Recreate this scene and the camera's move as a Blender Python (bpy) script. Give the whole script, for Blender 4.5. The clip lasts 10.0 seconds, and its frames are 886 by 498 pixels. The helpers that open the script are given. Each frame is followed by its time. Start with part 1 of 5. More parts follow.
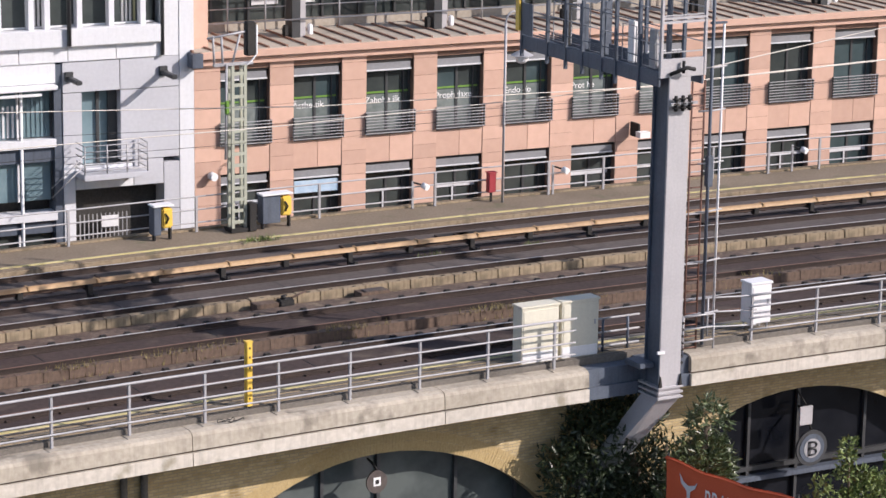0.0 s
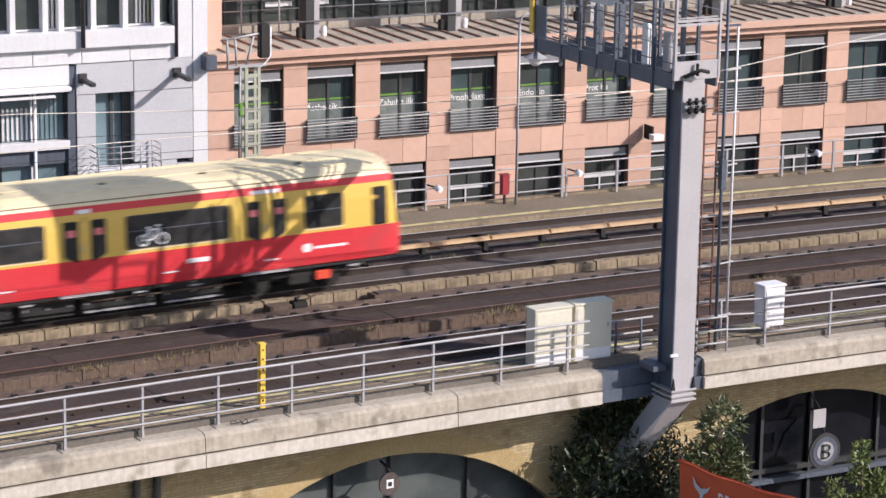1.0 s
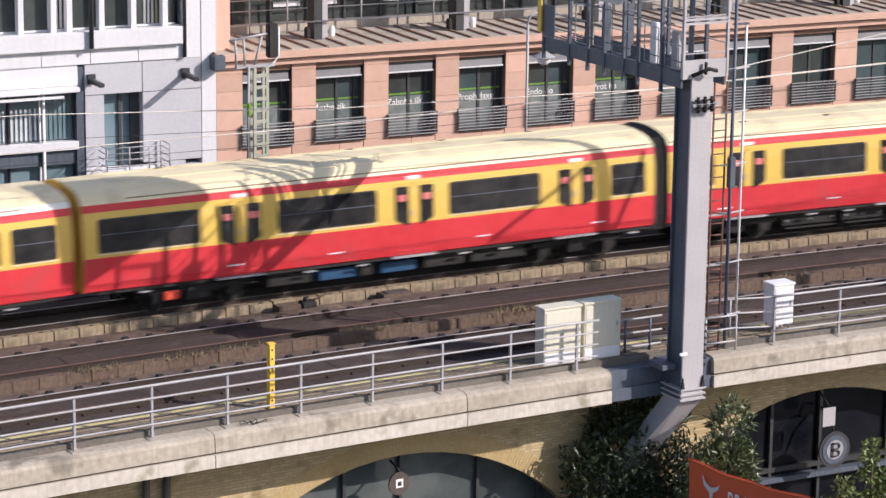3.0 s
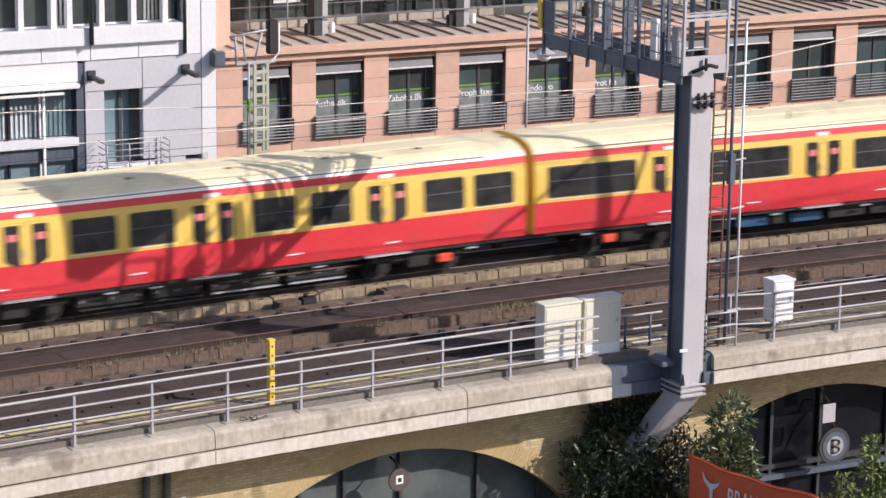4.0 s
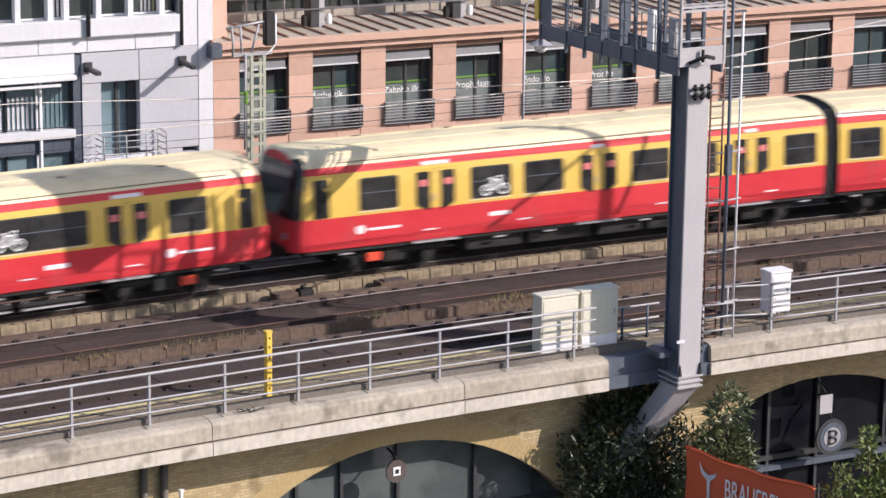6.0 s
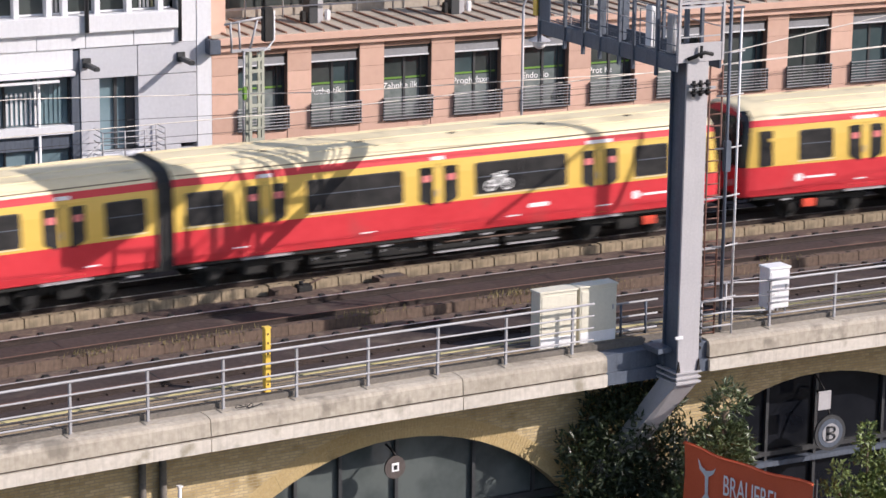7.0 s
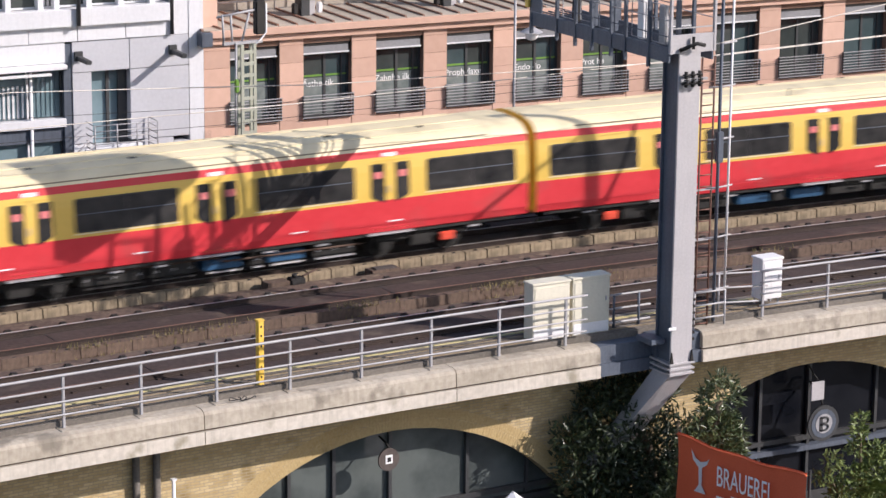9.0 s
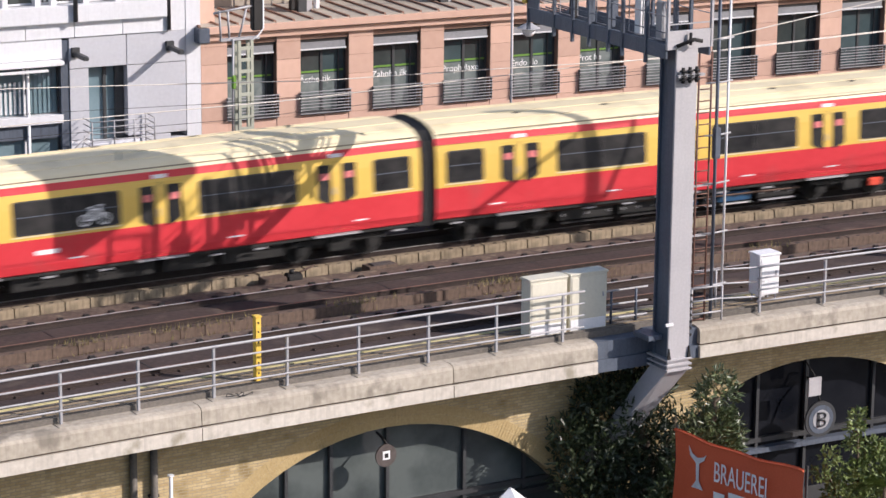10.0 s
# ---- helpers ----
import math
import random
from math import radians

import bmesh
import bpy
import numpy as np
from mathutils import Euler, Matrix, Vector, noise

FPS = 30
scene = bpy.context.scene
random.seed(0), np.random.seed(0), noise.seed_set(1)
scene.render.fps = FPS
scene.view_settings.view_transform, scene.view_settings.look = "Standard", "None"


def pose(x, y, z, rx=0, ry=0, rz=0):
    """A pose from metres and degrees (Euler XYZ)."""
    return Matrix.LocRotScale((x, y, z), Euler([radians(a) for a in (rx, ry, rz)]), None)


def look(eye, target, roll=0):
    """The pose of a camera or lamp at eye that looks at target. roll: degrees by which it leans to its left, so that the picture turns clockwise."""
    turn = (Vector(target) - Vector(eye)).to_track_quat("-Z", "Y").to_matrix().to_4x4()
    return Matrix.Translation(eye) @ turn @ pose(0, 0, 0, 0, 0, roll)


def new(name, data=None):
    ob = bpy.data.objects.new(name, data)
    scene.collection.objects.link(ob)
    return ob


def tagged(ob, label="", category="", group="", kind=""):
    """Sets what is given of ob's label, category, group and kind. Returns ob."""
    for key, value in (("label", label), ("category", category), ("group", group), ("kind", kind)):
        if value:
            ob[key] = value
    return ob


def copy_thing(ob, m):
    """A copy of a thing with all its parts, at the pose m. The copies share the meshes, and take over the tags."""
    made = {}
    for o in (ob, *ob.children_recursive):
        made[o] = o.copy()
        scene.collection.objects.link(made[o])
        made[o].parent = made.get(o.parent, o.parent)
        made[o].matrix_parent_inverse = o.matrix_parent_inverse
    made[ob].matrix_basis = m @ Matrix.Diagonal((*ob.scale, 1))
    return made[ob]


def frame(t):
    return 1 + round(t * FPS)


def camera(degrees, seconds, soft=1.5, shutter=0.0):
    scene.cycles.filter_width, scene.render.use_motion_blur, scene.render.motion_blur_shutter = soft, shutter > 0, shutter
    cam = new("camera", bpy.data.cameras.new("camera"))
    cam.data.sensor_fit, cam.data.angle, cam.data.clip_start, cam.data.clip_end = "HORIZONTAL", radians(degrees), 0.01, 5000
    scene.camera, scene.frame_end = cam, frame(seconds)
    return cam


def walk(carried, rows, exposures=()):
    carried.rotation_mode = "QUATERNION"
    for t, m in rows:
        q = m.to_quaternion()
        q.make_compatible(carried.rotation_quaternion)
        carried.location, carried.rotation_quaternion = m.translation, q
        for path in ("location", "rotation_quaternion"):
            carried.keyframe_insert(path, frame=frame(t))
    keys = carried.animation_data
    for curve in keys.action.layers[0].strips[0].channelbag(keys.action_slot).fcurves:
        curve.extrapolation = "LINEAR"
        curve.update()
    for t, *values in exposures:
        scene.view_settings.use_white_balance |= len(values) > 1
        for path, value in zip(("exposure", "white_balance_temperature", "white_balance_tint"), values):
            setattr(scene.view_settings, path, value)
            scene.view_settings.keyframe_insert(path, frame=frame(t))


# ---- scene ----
cam = camera(18.333, 10.0, 1.5, 0.5)
EYE = Vector((-37.045, -67.041, 18.428))


def aim(turn, down, roll):
    """Camera pose: degrees turned from +y towards +x, degrees looking down, roll."""
    a, b = radians(turn), radians(down)
    return look(EYE, EYE + 60 * Vector((math.sin(a) * math.cos(b), math.cos(a) * math.cos(b), -math.sin(b))), roll)


walk(cam, [(t, aim(a, b, c)) for t, a, b, c in (
    (0.0, 28.922, 13.386, 0.882), (0.5, 28.753, 13.358, 0.890), (1.0, 28.636, 13.343, 0.930), (1.5, 28.544, 13.347, 0.919),
    (2.0, 28.488, 13.322, 0.831), (2.5, 28.460, 13.336, 0.748), (4.0, 28.445, 13.434, 0.713), (4.5, 28.479, 13.485, 0.741),
    (5.0, 28.493, 13.558, 0.713), (5.5, 28.490, 13.592, 0.674), (7.0, 28.543, 13.693, 0.691), (7.5, 28.564, 13.754, 0.683),
    (8.0, 28.617, 13.776, 0.571), (8.5, 28.636, 13.850, 0.621), (9.0, 28.698, 13.859, 0.511), (9.5, 28.734, 13.901, 0.482),
    (10.0, 28.759, 13.942, 0.499))], exposures=((0.0, 0.28, 6500, 17.5), (10.0, 0.28, 6500, 17.5)))

# ---- light ----
SUN = Vector((1.08, -0.92, 0.82)).normalized()
world = bpy.data.worlds.new("sky")
scene.world = world
world.use_nodes = True
wn = world.node_tree
sky = wn.nodes.new("ShaderNodeTexSky")
sky.sky_type, sky.sun_disc = "NISHITA", False
sky.sun_elevation = math.asin(SUN.z)
sky.sun_rotation = math.atan2(SUN.x, SUN.y)
wn.links.new(sky.outputs[0], wn.nodes["Background"].inputs[0])
wn.nodes["Background"].inputs[1].default_value = 0.14
lamp = bpy.data.lights.new("sun", "SUN")
lamp.energy, lamp.angle, lamp.color = 4.4, radians(0.53), (1.0, 0.955, 0.885)
sun_lamp = new("sun", lamp)
sun_lamp.matrix_world = look(SUN * 200, (0, 0, 0))


# ---- materials ----
def mat(name, a, b, rough=0.7, metal=0.0, big=0.6, fine=14.0, bump=0.15, streak=0.0, dirt=None, dirt_at=0.62, rnd=0.0, spec=0.5, squash=(1, 1, 1)):
    """Two colours mixed by noise at two scales, with relief; streak: vertical running stains; dirt: a third colour in patches; rnd: change from piece to piece."""
    m = bpy.data.materials.new(name)
    m.use_nodes = True
    n, l = m.node_tree.nodes, m.node_tree.links
    p = n["Principled BSDF"]
    p.inputs["Roughness"].default_value, p.inputs["Metallic"].default_value = rough, metal
    p.inputs["Specular IOR Level"].default_value = spec
    tc = n.new("ShaderNodeTexCoord")
    mp = n.new("ShaderNodeMapping")
    mp.inputs["Scale"].default_value = squash
    l.new(tc.outputs["Object"], mp.inputs[0])

    def noise_of(scale, detail, vec):
        t = n.new("ShaderNodeTexNoise")
        t.inputs["Scale"].default_value, t.inputs["Detail"].default_value = scale, detail
        l.new(vec, t.inputs["Vector"])
        return t.outputs["Fac"]

    def ramp(fac, lo, hi):
        r = n.new("ShaderNodeMapRange")
        r.inputs[1].default_value, r.inputs[2].default_value = lo, hi
        l.new(fac, r.inputs[0])
        return r.outputs[0]

    def mix(fac, x, y, mode="MIX"):
        c = n.new("ShaderNodeMix")
        c.data_type, c.blend_type = "RGBA", mode
        for s, v in ((c.inputs[0], fac), (c.inputs[6], x), (c.inputs[7], y)):
            if isinstance(v, (tuple, float)):
                s.default_value = (*v, 1) if isinstance(v, tuple) else v
            else:
                l.new(v, s)
        return c.outputs[2]

    f1, f2 = noise_of(big, 5, mp.outputs[0]), noise_of(fine, 4, mp.outputs[0])
    add = n.new("ShaderNodeMath")
    add.operation = "ADD"
    l.new(f1, add.inputs[0]), l.new(f2, add.inputs[1])
    col = mix(ramp(add.outputs[0], 0.72, 1.28), a, b)
    if dirt:
        col = mix(ramp(noise_of(big * 2.3, 6, mp.outputs[0]), dirt_at, dirt_at + 0.12), col, dirt)
    if streak:
        ms = n.new("ShaderNodeMapping")
        ms.inputs["Scale"].default_value = (11, 11, 0.7)
        l.new(tc.outputs["Object"], ms.inputs[0])
        col = mix(ramp(noise_of(1.0, 5, ms.outputs[0]), 0.5, 0.72), col, mix(streak, col, (0.03, 0.028, 0.024)))
    if rnd:
        oi = n.new("ShaderNodeObjectInfo")
        r = n.new("ShaderNodeMapRange")
        r.inputs[3].default_value, r.inputs[4].default_value = 1 - rnd, 1 + rnd * 0.6
        l.new(oi.outputs["Random"], r.inputs[0])
        h = n.new("ShaderNodeHueSaturation")
        l.new(r.outputs[0], h.inputs["Value"]), l.new(col, h.inputs["Color"])
        col = h.outputs[0]
    l.new(col, p.inputs["Base Color"])
    if bump:
        bp = n.new("ShaderNodeBump")
        bp.inputs["Strength"].default_value, bp.inputs["Distance"].default_value = bump, 0.02
        l.new(f2, bp.inputs["Height"]), l.new(bp.outputs[0], p.inputs["Normal"])
    return m




def brick_wall(name, a, b, joint):
    """Courses of small bricks, too fine to part one by one; x along the wall, z up."""
    m = mat(name, a, b, 0.9, big=0.6, fine=10, bump=0.0, dirt=(a[0] * 0.7, a[1] * 0.7, a[2] * 0.65), dirt_at=0.56)
    n, l = m.node_tree.nodes, m.node_tree.links
    p = n["Principled BSDF"]
    col = p.inputs["Base Color"].links[0].from_socket
    tc, sep, com = n.new("ShaderNodeTexCoord"), n.new("ShaderNodeSeparateXYZ"), n.new("ShaderNodeCombineXYZ")
    l.new(tc.outputs["Object"], sep.inputs[0]), l.new(sep.outputs[0], com.inputs[0]), l.new(sep.outputs[2], com.inputs[1])
    br = n.new("ShaderNodeTexBrick")
    br.inputs["Scale"].default_value = 1.0
    br.inputs["Brick Width"].default_value, br.inputs["Row Height"].default_value, br.inputs["Mortar Size"].default_value = 0.25, 0.077, 0.009
    br.inputs["Mortar"].default_value = (*joint, 1)
    dark = n.new("ShaderNodeMix")
    dark.data_type, dark.blend_type = "RGBA", "MULTIPLY"
    dark.inputs[0].default_value, dark.inputs[7].default_value = 1.0, (0.78, 0.74, 0.66, 1)
    l.new(col, dark.inputs[6]), l.new(com.outputs[0], br.inputs["Vector"])
    l.new(col, br.inputs["Color1"]), l.new(dark.outputs[2], br.inputs["Color2"])
    l.new(br.outputs["Color"], p.inputs["Base Color"])
    bp = n.new("ShaderNodeBump")
    bp.invert = True
    bp.inputs["Strength"].default_value, bp.inputs["Distance"].default_value = 0.8, 0.012
    l.new(br.outputs["Fac"], bp.inputs["Height"]), l.new(bp.outputs[0], p.inputs["Normal"])
    return m


MORTAR = brick_wall("yellow_brick_courses", (0.49, 0.365, 0.185), (0.61, 0.475, 0.27), (0.35, 0.285, 0.19))
CONCRETE = mat("concrete_parapet", (0.33, 0.285, 0.225), (0.47, 0.415, 0.34), 0.9, big=0.6, fine=7, bump=0.35, streak=0.16, dirt=(0.23, 0.20, 0.16), dirt_at=0.565)
CONCRETE_LOW = mat("concrete_slab_edge", (0.48, 0.43, 0.365), (0.63, 0.57, 0.495), 0.9, big=0.6, fine=7, bump=0.3, streak=0.16, dirt=(0.33, 0.29, 0.22), dirt_at=0.6)
BRICK = mat("yellow_brick", (0.48, 0.34, 0.15), (0.60, 0.45, 0.23), 0.9, big=0.5, fine=16, bump=0.4, dirt=(0.34, 0.25, 0.12), rnd=0.2)
SOFFIT = mat("arch_soffit", (0.34, 0.26, 0.14), (0.42, 0.33, 0.19), 0.95, big=0.5, fine=16, bump=0.3)
BED = mat("dark_track_bed", (0.033, 0.020, 0.0175), (0.062, 0.040, 0.035), 0.95, big=0.35, fine=7, bump=0.6, dirt=(0.10, 0.074, 0.056), dirt_at=0.585)
BED_GREY = mat("grey_track_bed", (0.070, 0.055, 0.050), (0.115, 0.093, 0.084), 0.95, big=0.3, fine=7, bump=0.6, dirt=(0.046, 0.038, 0.035), dirt_at=0.585)
GRIT = mat("rusty_ballast_grit", (0.066, 0.043, 0.034), (0.145, 0.102, 0.076), 0.95, big=1.3, fine=11, bump=0.8, dirt=(0.21, 0.165, 0.115), dirt_at=0.6)
TROUGH = mat("cable_trough_concrete", (0.24, 0.182, 0.115), (0.34, 0.265, 0.175), 0.9, big=0.5, fine=8, bump=0.4, streak=0.4, dirt=(0.14, 0.11, 0.07), dirt_at=0.56, rnd=0.08)
TROUGH_RUST = mat("rusty_trough_concrete", (0.095, 0.062, 0.045), (0.16, 0.108, 0.078), 0.9, big=0.5, fine=8, bump=0.4, streak=0.4, dirt=(0.24, 0.19, 0.11), dirt_at=0.64, rnd=0.08)
LADDERM = mat("brown_ladder_paint", (0.12, 0.055, 0.04), (0.18, 0.09, 0.065), 0.7, big=1.5, fine=25)
RUST = mat("rust", (0.055, 0.032, 0.024), (0.10, 0.06, 0.044), 0.85, big=1.5, fine=25, bump=0.3)
RAILSIDE = mat("brown_rail_side", (0.022, 0.014, 0.011), (0.05, 0.031, 0.024), 0.85, big=1.5, fine=25, bump=0.3)
RAILTOP = mat("polished_rail_head", (0.52, 0.50, 0.49), (0.66, 0.64, 0.62), 0.45, 0.35, big=1, fine=30, bump=0.03)
COVER = mat("tan_third_rail_cover", (0.36, 0.215, 0.10), (0.48, 0.31, 0.16), 0.6, big=0.8, fine=12, bump=0.1, dirt=(0.22, 0.13, 0.07), dirt_at=0.6)
BLACK = mat("black_steel", (0.016, 0.015, 0.015), (0.035, 0.032, 0.03), 0.7, 0.3, big=1.5, fine=20)
GALV = mat("galvanised_steel", (0.32, 0.315, 0.325), (0.42, 0.41, 0.42), 0.55, 0.15, big=2, fine=25, bump=0.05)
PATHM = mat("walkway_grit", (0.155, 0.118, 0.082), (0.23, 0.182, 0.132), 0.95, big=0.5, fine=12, bump=0.5, dirt=(0.13, 0.12, 0.07), dirt_at=0.6)
GRATE = mat("walkway_grating", (0.10, 0.088, 0.075), (0.17, 0.15, 0.13), 0.85, big=0.6, fine=12, bump=0.4)
YPAINT = mat("yellow_line_paint", (0.46, 0.39, 0.17), (0.58, 0.50, 0.26), 0.7, big=1.2, fine=14, dirt=(0.26, 0.22, 0.13), dirt_at=0.53)
YPOST = mat("yellow_paint", (0.74, 0.47, 0.06), (0.82, 0.55, 0.10), 0.5, big=1.5, fine=20, bump=0.05)
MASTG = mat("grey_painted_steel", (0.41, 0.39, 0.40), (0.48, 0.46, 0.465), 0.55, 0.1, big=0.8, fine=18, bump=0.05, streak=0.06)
# blue-grey paint; also the shaded tone of mast sides and parapet recess
MASTB = mat("blue_grey_paint_and_shade", (0.075, 0.09, 0.12), (0.11, 0.13, 0.165), 0.55, 0.1, big=0.8, fine=18, bump=0.06, streak=0.3)
STONE = mat("salmon_sandstone", (0.585, 0.37, 0.28), (0.65, 0.42, 0.325), 0.85, big=0.35, fine=3.5, bump=0.05, rnd=0.16)
STONEJ = mat("sandstone_joint", (0.24, 0.14, 0.10), (0.30, 0.18, 0.13), 0.9)
WHITE = mat("white_panel", (0.66, 0.66, 0.68), (0.73, 0.73, 0.75), 0.6, big=0.5, fine=9, bump=0.04, streak=0.06, rnd=0.03)
GREYP = mat("grey_panel", (0.47, 0.47, 0.50), (0.53, 0.53, 0.56), 0.6, big=0.5, fine=9, bump=0.04, streak=0.02, rnd=0.03)
DARKF = mat("anthracite_frame", (0.035, 0.036, 0.038), (0.055, 0.056, 0.058), 0.5, big=1, fine=20, bump=0.03)
GLASS = mat("dark_window_glass", (0.034, 0.042, 0.041), (0.075, 0.085, 0.081), 0.06, big=0.4, fine=1.2, bump=0.0)
GLASSD = mat("teal_window_glass", (0.04, 0.062, 0.066), (0.08, 0.11, 0.115), 0.07, big=0.4, fine=1.2, bump=0.0)
GLASSB = mat("blue_window_glass", (0.11, 0.17, 0.19), (0.20, 0.28, 0.31), 0.07, big=0.4, fine=1.2, bump=0.0)
ROOM = mat("dark_room", (0.03, 0.028, 0.026), (0.06, 0.055, 0.05), 0.9)
BLINDG = mat("grey_blind_case", (0.20, 0.20, 0.21), (0.27, 0.27, 0.28), 0.6, big=1, fine=12, bump=0.03)
FILM = mat("frosted_window_film", (0.11, 0.135, 0.13), (0.24, 0.265, 0.25), 0.25, big=0.9, fine=3, bump=0.0)
BLIND = mat("pale_blind", (0.55, 0.55, 0.56), (0.66, 0.66, 0.67), 0.7, big=1, fine=12, bump=0.03)
TERRACE = mat("terrace_slabs", (0.36, 0.31, 0.25), (0.47, 0.41, 0.34), 0.9, big=0.6, fine=10, bump=0.2, rnd=0.12)
ASPHALT = mat("asphalt", (0.045, 0.045, 0.046), (0.065, 0.064, 0.062), 0.9, big=0.15, fine=6, bump=0.4)
CREAM = mat("cream_cabinet_paint", (0.62, 0.58, 0.47), (0.69, 0.65, 0.53), 0.6, big=0.8, fine=14, bump=0.05, streak=0.03)
CABWHITE = mat("white_cabinet_paint", (0.72, 0.71, 0.72), (0.80, 0.79, 0.79), 0.55, big=0.8, fine=14, bump=0.05, streak=0.08)
TRED = mat("train_red_paint", (0.57, 0.034, 0.044), (0.64, 0.048, 0.058), 0.45, big=0.5, fine=5, bump=0.0, spec=0.3, dirt=(0.53, 0.055, 0.06), dirt_at=0.55)
TYEL = mat("train_ochre_paint", (0.68, 0.445, 0.085), (0.74, 0.49, 0.105), 0.42, big=0.3, fine=6, bump=0.0)
TROOF = mat("train_cream_roof", (0.72, 0.61, 0.385), (0.80, 0.69, 0.46), 0.5, big=0.4, fine=8, bump=0.02, dirt=(0.60, 0.51, 0.33), dirt_at=0.55)
# cream roof cove made near white, its bright reflection put into the colour
TCOVE = mat("train_cove_sheen", (0.80, 0.76, 0.68), (0.86, 0.82, 0.75), 0.38, big=0.4, fine=8, bump=0.0)
TGLASS = mat("train_window_glass", (0.014, 0.014, 0.015), (0.048, 0.045, 0.043), 0.07, big=0.7, fine=3.0, bump=0.0)
RUBBER = mat("black_rubber", (0.034, 0.032, 0.031), (0.06, 0.057, 0.054), 0.8, big=1.5, fine=18)
# grime, darkened further for the shade below the car bodies
UNDER = mat("underframe_grime_and_shade", (0.008, 0.0075, 0.007), (0.022, 0.020, 0.018), 0.8, big=1.2, fine=12, bump=0.3)
SIGNRED = mat("pink_red_sticker", (0.72, 0.17, 0.17), (0.78, 0.24, 0.23), 0.6)
ORANGERED = mat("orange_red_box", (0.72, 0.07, 0.035), (0.80, 0.10, 0.05), 0.5)
WHITEP = mat("white_marking", (0.78, 0.77, 0.76), (0.85, 0.84, 0.83), 0.6)
BLUE = mat("blue_equipment_box", (0.012, 0.065, 0.14), (0.022, 0.09, 0.19), 0.5)
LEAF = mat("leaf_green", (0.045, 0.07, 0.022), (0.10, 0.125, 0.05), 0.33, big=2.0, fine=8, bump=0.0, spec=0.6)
ARCHDARK = mat("dark_shop_glass", (0.006, 0.007, 0.010), (0.014, 0.015, 0.019), 0.08, big=0.5, fine=1.0, bump=0.0, spec=0.25)
RUSTHEAD = mat("rusty_rail_head", (0.16, 0.085, 0.06), (0.25, 0.145, 0.105), 0.7, 0.2, big=1.2, fine=25)
# shaded copy of LEAF, the shade put into the green
LEAFD = mat("shaded_leaf_green", (0.014, 0.024, 0.009), (0.036, 0.05, 0.018), 0.40, big=2.0, fine=8, bump=0.0, spec=0.5)
ARCHGLASS = mat("grey_shop_glass", (0.045, 0.055, 0.055), (0.11, 0.125, 0.12), 0.08, big=0.5, fine=1.0, bump=0.0)
LEAFB = mat("bright_leaf_green", (0.085, 0.125, 0.028), (0.19, 0.235, 0.07), 0.5, big=2.0, fine=8, bump=0.0)
BARK = mat("bark", (0.07, 0.05, 0.035), (0.13, 0.10, 0.07), 0.95, big=3, fine=20, bump=0.6)
ORANGE = mat("orange_banner_cloth", (0.62, 0.10, 0.035), (0.70, 0.13, 0.05), 0.75, big=0.8, fine=30, bump=0.1)
WIREM = mat("pale_contact_wire", (0.46, 0.42, 0.38), (0.56, 0.52, 0.47), 0.45, 0.5)
GREENL = mat("lime_stripe", (0.11, 0.24, 0.03), (0.15, 0.30, 0.04), 0.6)
FIRERED = mat("red_cabinet", (0.30, 0.03, 0.04), (0.38, 0.04, 0.05), 0.5)

# ---- geometry helpers ----
RAD, APEX = 261.0, 3.0          # the line lies on a wide curve round a centre on the street side
S0, S1 = -60.0, 70.0


def at(s, o, z):
    """A place s metres along the line, o metres across it (away from the street side), z over rail level."""
    a = s / RAD
    return Vector((APEX + (RAD + o) * math.sin(a), -RAD + (RAD + o) * math.cos(a), z))


def on_line(s, o, z):
    return Matrix.Translation(at(s, o, z)) @ Matrix.Rotation(-s / RAD, 4, "Z")


def box(bm, x0, x1, y0, y1, z0, z1, bevel=0.0):
    v = [bm.verts.new(c) for c in ((x0, y0, z0), (x1, y0, z0), (x1, y1, z0), (x0, y1, z0), (x0, y0, z1), (x1, y0, z1), (x1, y1, z1), (x0, y1, z1))]
    fs = [bm.faces.new([v[i] for i in q]) for q in ((3, 2, 1, 0), (4, 5, 6, 7), (0, 1, 5, 4), (1, 2, 6, 5), (2, 3, 7, 6), (3, 0, 4, 7))]
    if bevel:
        bmesh.ops.bevel(bm, geom=list({e for f in fs for e in f.edges}), offset=bevel, segments=2, affect="EDGES")
    return bm


def boxed(*d, bevel=0.0):
    return box(bmesh.new(), *d, bevel=bevel)


def tube(bm, pts, r, n=8):
    """A round bar through points."""
    pts = [Vector(p) for p in pts]
    rings = []
    for i, p in enumerate(pts):
        d = (pts[min(i + 1, len(pts) - 1)] - pts[max(i - 1, 0)]).normalized()
        u = d.orthogonal().normalized() if i == 0 else (u - d * u.dot(d)).normalized()
        w = d.cross(u)
        rings.append([bm.verts.new(p + r * (math.cos(6.2832 * k / n) * u + math.sin(6.2832 * k / n) * w)) for k in range(n)])
    for a, b in zip(rings, rings[1:]):
        for k in range(n):
            f = bm.faces.new((a[k], a[(k + 1) % n], b[(k + 1) % n], b[k]))
            f.smooth = n > 4
    bm.faces.new(rings[0][::-1]), bm.faces.new(rings[-1])
    return bm


def tubed(pts, r, n=8):
    return tube(bmesh.new(), pts, r, n)


